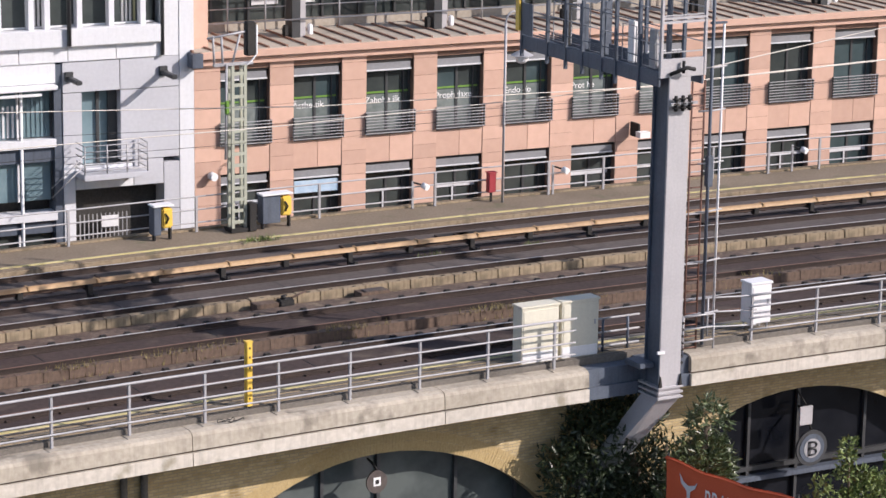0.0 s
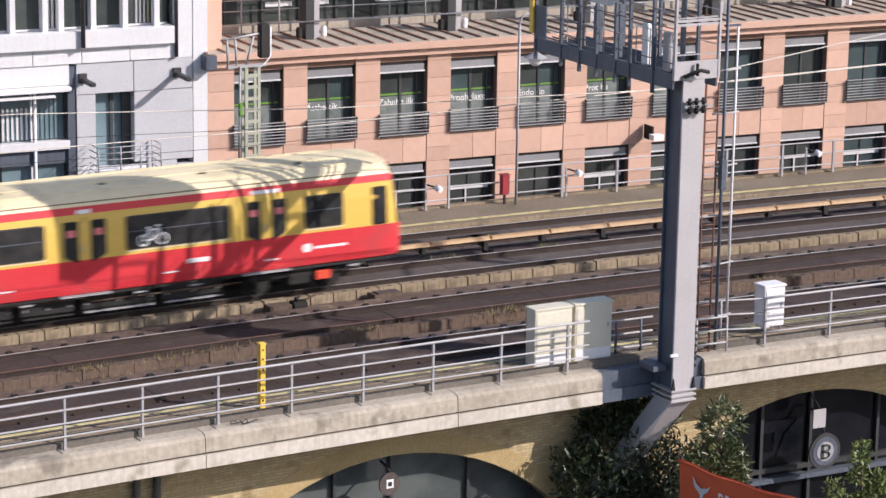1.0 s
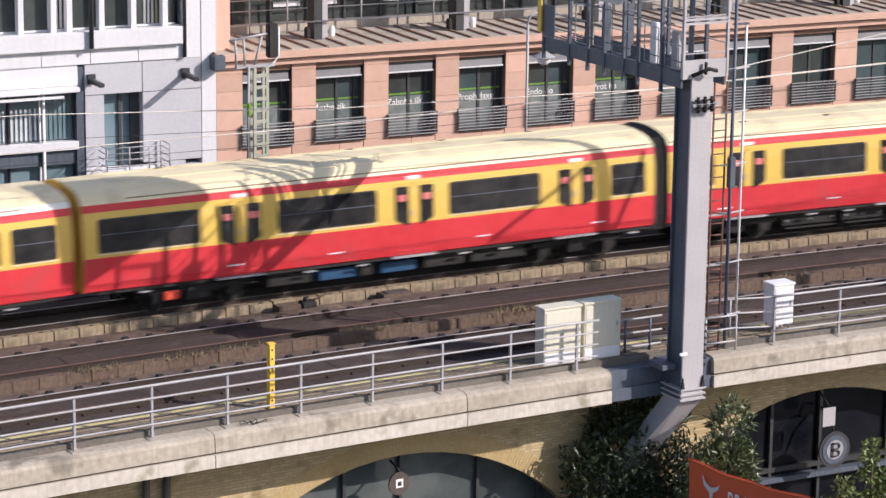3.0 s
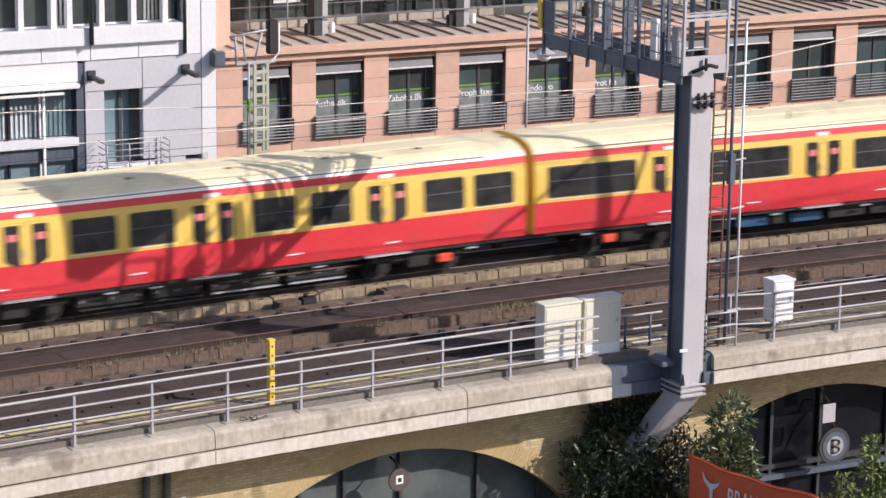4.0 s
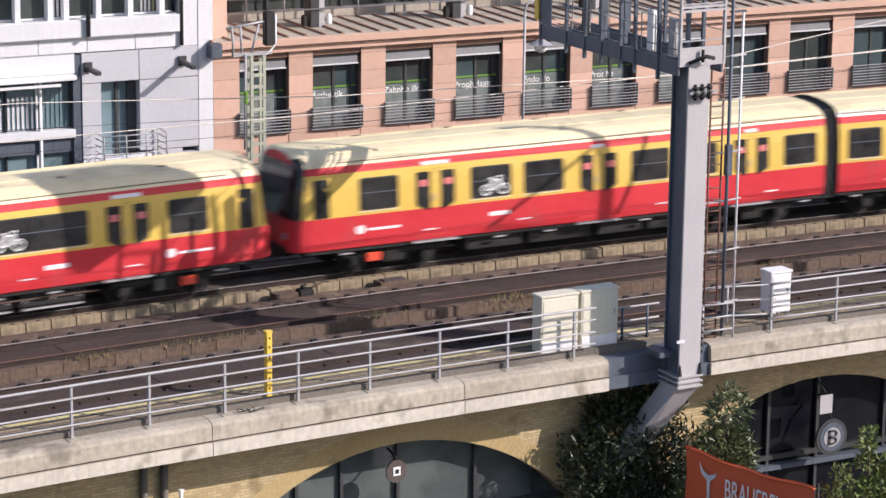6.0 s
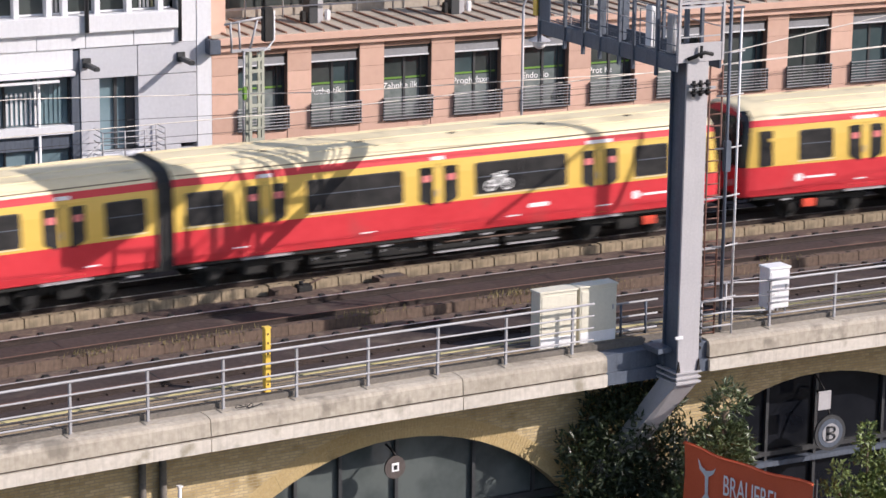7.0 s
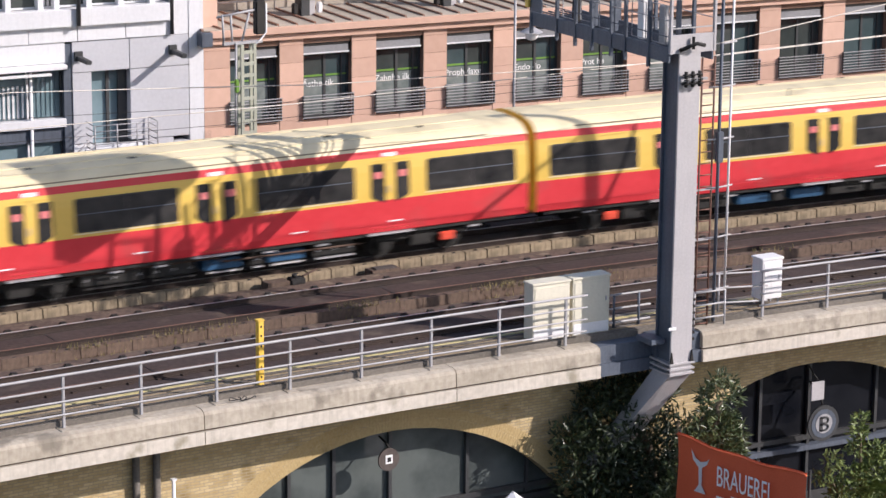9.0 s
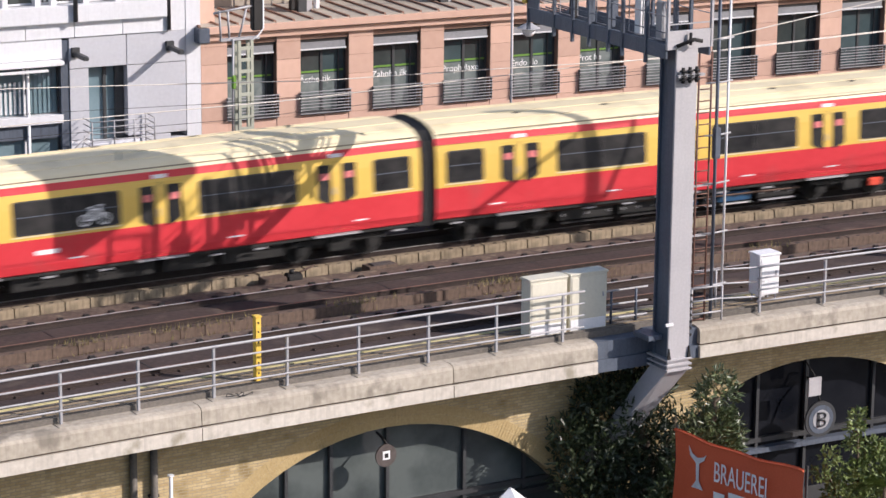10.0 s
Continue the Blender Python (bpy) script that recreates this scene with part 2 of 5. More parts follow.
def sweep(bm, prof, s0, s1, step=2.0):
    """A closed outline of (across, up), anticlockwise seen along the line, drawn along it."""
    n = max(1, math.ceil((s1 - s0) / step))
    rings = [[bm.verts.new(at(s0 + (s1 - s0) * i / n, o, z)) for o, z in prof] for i in range(n + 1)]
    k = len(prof)
    for a, b in zip(rings, rings[1:]):
        for j in range(k):
            bm.faces.new((a[j], a[(j + 1) % k], b[(j + 1) % k], b[j]))
    bm.faces.new(rings[0][::-1]), bm.faces.new(rings[-1])
    return bm


def swept(prof, s0, s1, step=2.0):
    return sweep(bmesh.new(), prof, s0, s1, step)


def rect(o0, o1, z0, z1):
    return [(o0, z0), (o1, z0), (o1, z1), (o0, z1)]


def mesh_of(name, bm, materials):
    bmesh.ops.recalc_face_normals(bm, faces=bm.faces[:])
    me = bpy.data.meshes.new(name)
    bm.to_mesh(me)
    bm.free()
    for m in materials if isinstance(materials, (list, tuple)) else [materials]:
        me.materials.append(m)
    return me


def part(name, bm, material, parent=None, label="", place=None):
    ob = new(name, mesh_of(name, bm, material))
    ob.parent = parent
    if place:
        ob.matrix_basis = place
    return tagged(ob, label)


def again(name, mesh, parent, place):
    """Another piece on a mesh that is there already."""
    ob = new(name, mesh)
    ob.parent, ob.matrix_basis = parent, place
    return ob


def thing(name, place, label, category, group="", kind=""):
    ob = new(name)
    ob.empty_display_size = 0.2
    ob.matrix_basis = place
    return tagged(ob, label, category, group, kind)


def flat(bm, pts, y=0.0, t=0.004):
    """A thin plate of an outline in x, z, its front at y."""
    f = bm.faces.new([bm.verts.new((x, y, z)) for x, z in pts])
    r = bmesh.ops.extrude_face_region(bm, geom=[f])
    bmesh.ops.translate(bm, verts=[v for v in r["geom"] if isinstance(v, bmesh.types.BMVert)], vec=(0, t, 0))
    return bm


def rounded(x0, x1, z0, z1, r, n=4):
    return [(cx + r * math.cos(a), cz + r * math.sin(a)) for cx, cz, q in ((x1 - r, z1 - r, 0), (x0 + r, z1 - r, 1), (x0 + r, z0 + r, 2), (x1 - r, z0 + r, 3))
            for a in [math.pi / 2 * (q + i / n) for i in range(n + 1)]]


HERE = Matrix.Identity(4)

# ---- ground and viaduct ----
GZ = -6.0
ground = tagged(part("ground", boxed(-3000, 3000, -3000, 3000, GZ - 0.5, GZ), ASPHALT), "dark grey asphalt street around the railway viaduct", "ground", kind="structure")

viaduct = thing("viaduct", HERE, "railway viaduct of yellow brick with concrete parapet", "viaduct", kind="structure")
part("deck", swept([(-10.9, -1.1), (5.9, -1.1), (5.9, -0.42), (-10.9, -0.42)], S0, S1), BED, viaduct)
part("far_wall", swept(rect(5.3, 5.85, GZ, -1.1), S0, S1), BRICK, viaduct)

ARCHES, ARCH_R, ARCH_TOP, SPRING = (-23.9, -10.5, 2.9, 16.3, 29.7), 7.29, -2.13, -5.0
HALF = math.sqrt(ARCH_R ** 2 - (ARCH_R - (ARCH_TOP - SPRING)) ** 2)


def arch_z(s, extra=0.0):
    """Height of the nearest arch's soffit at s, or None on a pier."""
    for c in ARCHES:
        d, r = abs(s - c), ARCH_R + extra
        if d < HALF + extra * 0.7:
            return ARCH_TOP - ARCH_R + math.sqrt(r * r - d * d)
    return None


def front_wall():
    """The street wall, its openings going through it under the arches."""
    bm = bmesh.new()
    cuts = sorted({S0, S1} | {c + HALF * math.sin(math.pi / 2 * k / 14) for c in ARCHES for k in range(-14, 15)})
    front, back = -9.6, -8.3

    for a, b in zip(cuts, cuts[1:]):
        mid = arch_z((a + b) / 2)
        za, zb = ((GZ, GZ) if mid is None else (max(SPRING, arch_z(a) or SPRING), max(SPRING, arch_z(b) or SPRING)))
        q = [[bm.verts.new(at(s, o, z)) for s, z in ((a, za), (b, zb), (b, -1.1), (a, -1.1))] for o in (front, back)]
        bm.faces.new(q[0]), bm.faces.new(q[1][::-1])
        bm.faces.new((q[0][1], q[0][0], q[1][0], q[1][1]))
    for c in ARCHES:
        for sgn in (-1, 1):
            s = c + sgn * HALF
            bm.faces.new([bm.verts.new(at(s, o, z)) for o, z in ((front, GZ), (back, GZ), (back, SPRING), (front, SPRING))])
    bmesh.ops.remove_doubles(bm, verts=bm.verts, dist=0.002)
    return bm


part("front_wall", front_wall(), MORTAR, viaduct)


def arch_ring(c):
    """Header bricks set on edge round an arch, a little proud of the wall."""
    bm = bmesh.new()
    lim = math.asin(HALF / ARCH_R)
    n = 150
    for k in range(n):
        a = -lim + 2 * lim * (k + 0.5) / n
        w, out = lim / n * 0.90, random.uniform(0.003, 0.010)
        for r0, r1 in ((ARCH_R + 0.005, ARCH_R + 0.245), (ARCH_R + 0.26, ARCH_R + 0.49)):
            q = [[bm.verts.new(at(c + r * math.sin(b), o, ARCH_TOP - ARCH_R + r * math.cos(b))) for r, b in ((r0, a - w), (r1, a - w), (r1, a + w), (r0, a + w))] for o in (-9.6 - out, -9.58)]
            bm.faces.new(q[0])
            for i in range(4):
                bm.faces.new((q[0][i], q[1][i], q[1][(i + 1) % 4], q[0][(i + 1) % 4]))
    return bm


for c in ARCHES[1:2]:
    tagged(part("arch_ring", arch_ring(c), BRICK, viaduct), "yellow bricks set on edge round the arch", kind="stuff")


def arch_front(c):
    """Glazed shop front that fills one arch."""
    bm = bmesh.new()
    o = -9.0
    n = 24
    pts = [(c + HALF * math.sin(math.pi / 2 * k / n * 0.995), 0) for k in range(-n, n + 1)]
    top = [bm.verts.new(at(s, o, max(SPRING, arch_z(s) or SPRING))) for s, _ in pts]
    low = [bm.verts.new(at(s, o, GZ)) for s, _ in pts]
    for i in range(2 * n):
        bm.faces.new((low[i], low[i + 1], top[i + 1], top[i]))
    return bm


for c in ARCHES:
    front = thing("arch_shop_front", on_line(c, -9.0, GZ), "dark glazed shop front filling a brick viaduct arch", "shop front", "shop fronts in the arches")
    inv = front.matrix_basis.inverted()
    g = part("glazing", arch_front(c), ARCHGLASS if c == -10.5 else ARCHDARK, front, place=inv)
    for k in (-4.3, -2.6, -1.35, 0.25, 2.5, 4.3):
        z1 = arch_z(c + k)
        part("mullion", boxed(k - 0.045, k + 0.045, -0.12, -0.01, 0.02, z1 - GZ - 0.03), DARKF, front)
    part("transom", boxed(-5.7, 5.7, -0.14, -0.01, 1.55, 1.68), DARKF, front)
    part("sill_beam", boxed(-5.7, 5.7, -0.25, -0.01, 1.28, 1.42), MASTB if c == 2.9 else DARKF, front)

# tracks: (across of the far rail, near rail)
TRACKS = ((3.30, 1.865), (0.15, -1.285), (-3.68, -5.115), (-7.20, -8.635))
RAIL = [(-0.035, 0.0), (-0.035, -0.035), (-0.012, -0.05), (-0.012, -0.13), (-0.07, -0.145), (-0.07, -0.16), (0.07, -0.16), (0.07, -0.145), (0.012, -0.13), (0.012, -0.05), (0.035, -0.035), (0.035, 0.0)]


def rail(o):
    bm = bmesh.new()
    sweep(bm, [(o + a, z) for a, z in RAIL], S0, S1, 1.5)
    for f in bm.faces:
        f.material_index = 1 if f.calc_center_median().z > -0.006 else 0
    return bm


for i, pair in enumerate(TRACKS):
    track = thing("track", HERE, "railway track with polished rail heads on a dark slab bed", "railway track", "tracks on the viaduct", "structure")
    for o in pair:
        part("rail", rail(o), [RAILSIDE, RUSTHEAD if i > 1 and o == pair[1] else RAILTOP], track)
    if i > 1:
        part("shoulder", swept(rect(pair[0] + 0.10, pair[0] + 0.43, -0.43, -0.150), S0, S1), GRIT, track)
    part("slab", swept([(pair[1] - 0.42, -0.42), (pair[0] + 0.42, -0.42), (pair[0] + 0.42, -0.162), (pair[1] - 0.42, -0.162)], S0, S1), BED_GREY if i < 2 else BED, track)

# ---- train ----
CAR = 18.15
SIDE = 1.50
# half outline of the body: half-width, height
BODY = [(1.40, 0.86), (1.46, 0.90), (1.50, 1.10), (1.50, 1.78), (1.495, 2.0), (1.46, 2.6), (1.41, 2.97), (1.385, 3.06), (1.36, 3.16), (1.26, 3.30), (1.05, 3.42), (0.70, 3.50), (0.30, 3.535), (0.0, 3.54)]


def side_y(z):
    for (a, za), (b, zb) in zip(BODY, BODY[1:]):
        if za <= z <= zb:
            return a + (b - a) * (z - za) / (zb - za)
    return BODY[0][0]


def car_body(x0, x1, cab):
    """The shell: skirt and waist red, window band ochre, red stripe under the cream roof; a cab end leans back and rounds in."""
    bm = bmesh.new()
    ring = [(-w, z) for w, z in BODY] + [(w, z) for w, z in BODY[-2::-1]]
    zs = [z for _, z in ring]
    xs = [x0, (x0 + x1) / 2, x1 - (0.9 if cab else 0.0)]
    rows = [[bm.verts.new((x, w, z)) for w, z in ring] for x in xs]
    if cab:
        for f, dx in ((0.985, 0.45), (0.95, 0.7), (0.86, 0.86), (0.70, 0.93)):
            rows.append([bm.verts.new((x1 - 0.9 + dx - max(0, z - 1.75) * 0.16 * dx, w * f, 0.86 + (z - 0.86) * (1 - (1 - f) * 0.12))) for w, z in ring])
    k = len(ring)
    for i, (a, b) in enumerate(zip(rows, rows[1:])):
        for j in range(k - 1):
            z = (zs[j] + zs[j + 1]) / 2
            f = bm.faces.new((a[j], a[j + 1], b[j + 1], b[j]))
            f.material_index = 0 if z < 1.76 else 1 if z < 2.97 else 0 if z < 3.13 else 3 if z < 3.3 else 2
            if i > 3 and 1.76 < z < 3.45:      # the dark mask round the windscreen
                f.material_index = 4
            f.smooth = z > 3.12
    for r in (rows[0][::-1], rows[-1]):
        f = bm.faces.new([bm.verts.new(v.co) for v in r])
        f.material_index = (0 if cab else 1) if r is rows[-1] else 5
    for a, b in zip(rows, rows[1:]):
        bm.faces.new((a[0], b[0], b[-1], a[-1])).material_index = 0
    return bm


def side_plate(x0, x1, z0, z1, r, out, t=0.012):
    """A rounded plate lying on the leaning car side (the street side; mirrored by its place)."""
    bm = bmesh.new()
    pts = rounded(x0, x1, z0, z1, r)
    a = [bm.verts.new((x, -side_y(z) - out, z)) for x, z in pts]
    b = [bm.verts.new((x, -side_y(z) - out + t, z)) for x, z in pts]
    bm.faces.new(a), bm.faces.new(b[::-1])
    for i in range(len(pts)):
        bm.faces.new((a[i], a[i - 1], b[i - 1], b[i]))
    return bm


TURN = Matrix.Rotation(math.pi, 4, "Z")


def bogie(car, x):
    """A bogie with two wheelsets, frame, springs and boxes."""
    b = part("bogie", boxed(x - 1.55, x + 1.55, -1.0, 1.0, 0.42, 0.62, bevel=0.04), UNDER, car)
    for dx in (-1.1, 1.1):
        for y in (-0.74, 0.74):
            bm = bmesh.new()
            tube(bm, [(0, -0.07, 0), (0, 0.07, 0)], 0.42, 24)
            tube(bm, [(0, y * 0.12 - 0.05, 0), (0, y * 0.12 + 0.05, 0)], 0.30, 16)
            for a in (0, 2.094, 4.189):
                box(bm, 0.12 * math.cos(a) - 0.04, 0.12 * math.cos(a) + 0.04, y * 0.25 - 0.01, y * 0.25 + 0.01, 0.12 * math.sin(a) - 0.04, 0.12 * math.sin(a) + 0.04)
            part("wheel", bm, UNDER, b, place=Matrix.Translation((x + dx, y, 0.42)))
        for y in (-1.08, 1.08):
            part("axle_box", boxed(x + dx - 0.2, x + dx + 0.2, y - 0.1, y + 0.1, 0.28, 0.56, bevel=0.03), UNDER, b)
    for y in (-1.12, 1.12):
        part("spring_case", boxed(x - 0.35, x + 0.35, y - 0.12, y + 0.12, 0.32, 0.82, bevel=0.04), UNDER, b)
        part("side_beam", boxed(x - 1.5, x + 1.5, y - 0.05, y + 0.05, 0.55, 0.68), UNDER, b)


def bike_sign(car, x, turn):
    """A bicycle pictogram on a window."""
    bm = bmesh.new()

    def ring(cx, cz, r):
        pts = [(cx + r * math.cos(a), cz + r * math.sin(a)) for a in [math.pi * k / 9 for k in range(18)]]
        ins = [(cx + (r - 0.055) * math.cos(a), cz + (r - 0.055) * math.sin(a)) for a in [math.pi * k / 9 for k in range(18)]]
        for i in range(18):
            bm.faces.new([bm.verts.new((p[0], -side_y(p[1]) - 0.034, p[1])) for p in (pts[i - 1], pts[i], ins[i], ins[i - 1])])

    def stroke(a, b, w=0.028):
        d = Vector((b[0] - a[0], b[1] - a[1])).normalized()
        n = Vector((-d.y, d.x)) * w
        bm.faces.new([bm.verts.new((p[0], -side_y(p[1]) - 0.035, p[1])) for p in ((a[0] - n.x, a[1] - n.y), (b[0] - n.x, b[1] - n.y), (b[0] + n.x, b[1] + n.y), (a[0] + n.x, a[1] + n.y))])

    z = 2.08
    ring(x - 0.36, z, 0.21), ring(x + 0.36, z, 0.21)
    for a, b in (((-0.36, 0), (-0.1, 0.34)), ((-0.1, 0.34), (0.22, 0.34)), ((0.22, 0.34), (0.36, 0)), ((-0.36, 0), (0.0, 0.0)), ((0, 0), (0.22, 0.34)), ((0, 0), (-0.14, 0.42)), ((-0.24, 0.42), (-0.04, 0.42)), ((0.22, 0.34), (0.2, 0.48)), ((0.12, 0.48), (0.3, 0.46))):
        stroke((x + a[0], z + a[1]), (x + b[0], z + b[1]))
    for v in bm.verts:
        v.co.x, v.co.z = x + (v.co.x - x) * 0.76, 2.24 + (v.co.z - 2.24) * 0.76
    return part("bicycle_sign", bm, WHITEP, car, "white bicycle pictogram on the glass", turn)


def make_car(cab, split, label):
    """One car; x runs from the joint at its rear (0) to its front. cab: a driver's cab at the front; split: long windows parted in two."""
    car = thing("train_car", HERE, label, "train car", "cars of the passing train")
    x1 = 17.72 if cab else CAR - 0.24
    # the middle car with paired windows gets the cove with painted-in sheen
    part("body", car_body(0.30, x1, cab), [TRED, TYEL, TROOF, TCOVE if split and not cab else TROOF, TGLASS, RUBBER], car)
    # roof ribs and fittings
    bm = bmesh.new()
    for y in (-0.95, -0.45, 0.45, 0.95):
        z = next(za + (zb - za) * (a - abs(y)) / (a - b) for (a, za), (b, zb) in zip(BODY, BODY[1:]) if b <= abs(y) <= a and a > b)
        box(bm, 0.4, x1 - 1.3, y - 0.02, y + 0.02, z - 0.01, z + 0.018)
    part("roof_rib", bm, TROOF, car)
    for x in (3.2, 6.1, 9.0, 11.9, 14.8):
        part("roof_lid", boxed(x, x + 0.16, -0.66, -0.54, 3.49, 3.535, bevel=0.01), UNDER, car)
    for y in (-1.30, 1.30):
        part("rain_gutter", boxed(0.4, x1 - 1.3, y - 0.012, y + 0.012, 3.23, 3.262), TROUGH, car)
    part("aerial", tubed([(9.1, 0.9, 3.4), (9.1, 0.9, 3.68)], 0.02, 6), BLACK, car)
    # windows and doors on both sides
    long_w = [(4.15, 7.10), (9.35, 12.35)] + ([] if cab else [(14.6, 17.5)])
    wins = [(0.62, 1.80)] + ([(14.6, 15.8)] if cab else [])
    for a, b in long_w:
        wins += [(a, a + 1.3), (b - 1.3, b)] if split else [(a, b)]
    z0, z1 = 1.90, 2.79
    for turn in (HERE, Matrix.Translation((CAR, 0, 0)) @ TURN):
        def mir(a, b):
            return (a, b) if turn is HERE else (CAR - b, CAR - a)
        for w in wins:
            a, b = mir(*w)
            fr = part("window", side_plate(a, b, z0, z1, 0.09, 0.012, 0.03), RUBBER, car, place=turn)
            part("pane", side_plate(a + 0.035, b - 0.035, z0 + 0.035, z1 - 0.035, 0.07, 0.020), TGLASS, fr)
            part("vent_bar", side_plate(a + 0.05, b - 0.05, z0 + 0.47, z0 + 0.49, 0.008, 0.026), MASTB, fr)
            part("sill_strip", side_plate(a - 0.01, b + 0.01, z0 - 0.045, z0 - 0.012, 0.01, 0.018), TROOF, fr)
            if b - a > 2:
                part("mullion", side_plate((a + b) / 2 - 0.012, (a + b) / 2 + 0.012, z0 + 0.04, z1 - 0.04, 0.008, 0.028), RUBBER, fr)
        for d in (2.35, 7.6, 12.85):
            a, b = mir(d, d + 1.2)
            door = part("door", side_plate(a - 0.04, b + 0.04, 0.98, 2.90, 0.05, 0.006, 0.03), [TYEL], car, place=turn)
            low = part("door_foot", side_plate(a - 0.04, b + 0.04, 0.985, 1.755, 0.05, 0.011), TRED, door)
            m = (a + b) / 2
            for u, v, e in ((a, m - 0.17, -1), (m + 0.17, b, 1)):
                pts = rounded(u, v, 1.72, 2.80, 0.05)
                out = []
                for x, z in pts:      # the outer bottom corner is cut round
                    k = (x - u) / (v - u) if e < 0 else (v - x) / (v - u)
                    out.append((x, max(z, 1.72 + 0.22 * max(0.0, 1 - k * 1.6) ** 2)))
                bm = bmesh.new()
                fa = [bm.verts.new((x, -side_y(z) - 0.020, z)) for x, z in out]
                fb = [bm.verts.new((x, -side_y(z) - 0.008, z)) for x, z in out]
                bm.faces.new(fa), bm.faces.new(fb[::-1])
                for i in range(len(out)):
                    bm.faces.new((fa[i], fa[i - 1], fb[i - 1], fb[i]))
                part("door_pane", bm, TGLASS, door)
                c = (u + v) / 2
                part("sticker", side_plate(c - 0.115, c + 0.115, 2.40, 2.58, 0.01, 0.027), SIGNRED, door)
            part("door_seam", side_plate(m - 0.012, m + 0.012, 1.0, 2.88, 0.005, 0.016), RUBBER, door)
            part("door_step", boxed(a - 0.1, b + 0.1, -1.56, -1.44, 0.83, 0.875), GALV, door)
            w = 0.42 if cab and d > 12 else 0.2
            part("door_sign", side_plate(m - w, m + w, 2.98, 3.075, 0.01, 0.012), WHITEP, car, place=turn)
            part("door_handle", side_plate(m - 0.09, m - 0.05, 1.98, 2.18, 0.01, 0.03), GALV, door)
        # small white markings along the waist, plain bars
        for x in (2.0, 5.8, 10.4, 13.4):
            a, b = mir(x, x + 0.42)
            part("marking", side_plate(a, b, 1.16, 1.20, 0.006, 0.006), WHITEP, car, place=turn)
        if cab:
            a, b = mir(16.70, 17.16)
            part("cab_window", side_plate(a, b, 1.80, 2.84, 0.05, 0.014, 0.03), TGLASS, car, place=turn)
            a, b = mir(14.55, 15.9)
            part("marking", side_plate(a + 0.35, b, 1.33, 1.40, 0.006, 0.006), WHITEP, car, place=turn)
            part("emblem", side_plate(a, a + 0.26, 1.26, 1.50, 0.10, 0.007), WHITEP, car, place=turn)
            a, b = mir(11.1, 11.75)
            part("marking", side_plate(a, b, 1.36, 1.48, 0.03, 0.006), WHITEP, car, place=turn)
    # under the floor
    # UNDER is near black: the shade of the overhanging body is in its colour
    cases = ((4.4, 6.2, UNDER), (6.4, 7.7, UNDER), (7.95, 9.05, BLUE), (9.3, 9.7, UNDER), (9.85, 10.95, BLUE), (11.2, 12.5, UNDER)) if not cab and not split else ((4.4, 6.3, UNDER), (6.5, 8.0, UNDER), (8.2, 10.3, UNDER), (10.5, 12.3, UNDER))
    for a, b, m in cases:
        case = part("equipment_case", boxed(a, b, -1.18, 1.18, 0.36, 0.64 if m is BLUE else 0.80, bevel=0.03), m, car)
        part("skid", boxed(a + 0.1, b - 0.05, -1.24, -1.16, 0.29, 0.33), RAILTOP if m is BLUE else GALV if a > 8 else BLACK, case)
        for x in (a + 0.12, (a + b) / 2, b - 0.16):
            part("latch", boxed(x, x + 0.05, -1.215, -1.17, 0.50, 0.56), GALV if m is UNDER else BLACK, case)
    part("pipe_run", tubed([(4.0, -1.22, 0.70), (8.3, -1.22, 0.70), (8.5, -1.22, 0.58), (12.7, -1.22, 0.58)], 0.03, 6), RUST, car)
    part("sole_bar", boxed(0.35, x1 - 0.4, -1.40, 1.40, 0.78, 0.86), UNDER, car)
    for x in (0.8, 5.1, 6.4, 9.6, 11.2, 16.0):
        for y in (-1.47, 1.42):
            part("bracket", boxed(x, x + 0.34, y, y + 0.05, 0.72, 0.76), GALV, car)
    bogie(car, 2.7), bogie(car, 14.6)
    if not cab:
        for y in (-1.36, 1.26):
            part("sand_box", boxed(15.15, 15.6, y, y + 0.1, 0.40, 0.64, bevel=0.03), ORANGERED, car, "orange-red box on the bogie")
        # end frame of the free end, set in under the roof
        part("end_door", boxed(CAR - 0.25, CAR - 0.20, -0.5, 0.5, 0.95, 2.95), RUBBER, car)
        part("draw_hook", boxed(CAR - 0.3, CAR - 0.02, -0.18, 0.18, 0.5, 0.78, bevel=0.04), BLACK, car)
    if cab:
        for y in (-1.36, 1.26):
            part("sand_box", boxed(15.05, 15.5, y, y + 0.1, 0.42, 0.66, bevel=0.02), ORANGERED, car, "orange-red box on the bogie")
        bike_sign(car, 10.1 if not split else 11.6, HERE)
        bike_sign(car, CAR - (10.1 if not split else 11.6), Matrix.Translation((CAR, 0, 0)) @ TURN)
        # windscreen, lamps, coupler
        bm = bmesh.new()
        fa = [bm.verts.new((x, y, z)) for x, y, z in ((17.765, -1.03, 1.78), (17.765, 1.03, 1.78), (17.55, 0.92, 3.2), (17.55, -0.92, 3.2))]
        bm.faces.new(fa)
        r = bmesh.ops.extrude_face_region(bm, geom=bm.faces[:])
        bmesh.ops.translate(bm, verts=[v for v in r["geom"] if isinstance(v, bmesh.types.BMVert)], vec=(-0.08, 0, 0))
        part("windscreen", bm, TGLASS, car)
        for y in (-0.85, 0.85):
            part("head_lamp", tubed([(17.66, y, 1.25), (17.78, y, 1.25)], 0.10, 14), GALV, car)
        part("bumper", boxed(17.5, 17.86, -1.05, 1.05, 0.80, 0.98, bevel=0.04), UNDER, car)
        part("coupler", boxed(17.5, 18.06, -0.22, 0.22, 0.55, 0.85, bevel=0.05), BLACK, car)
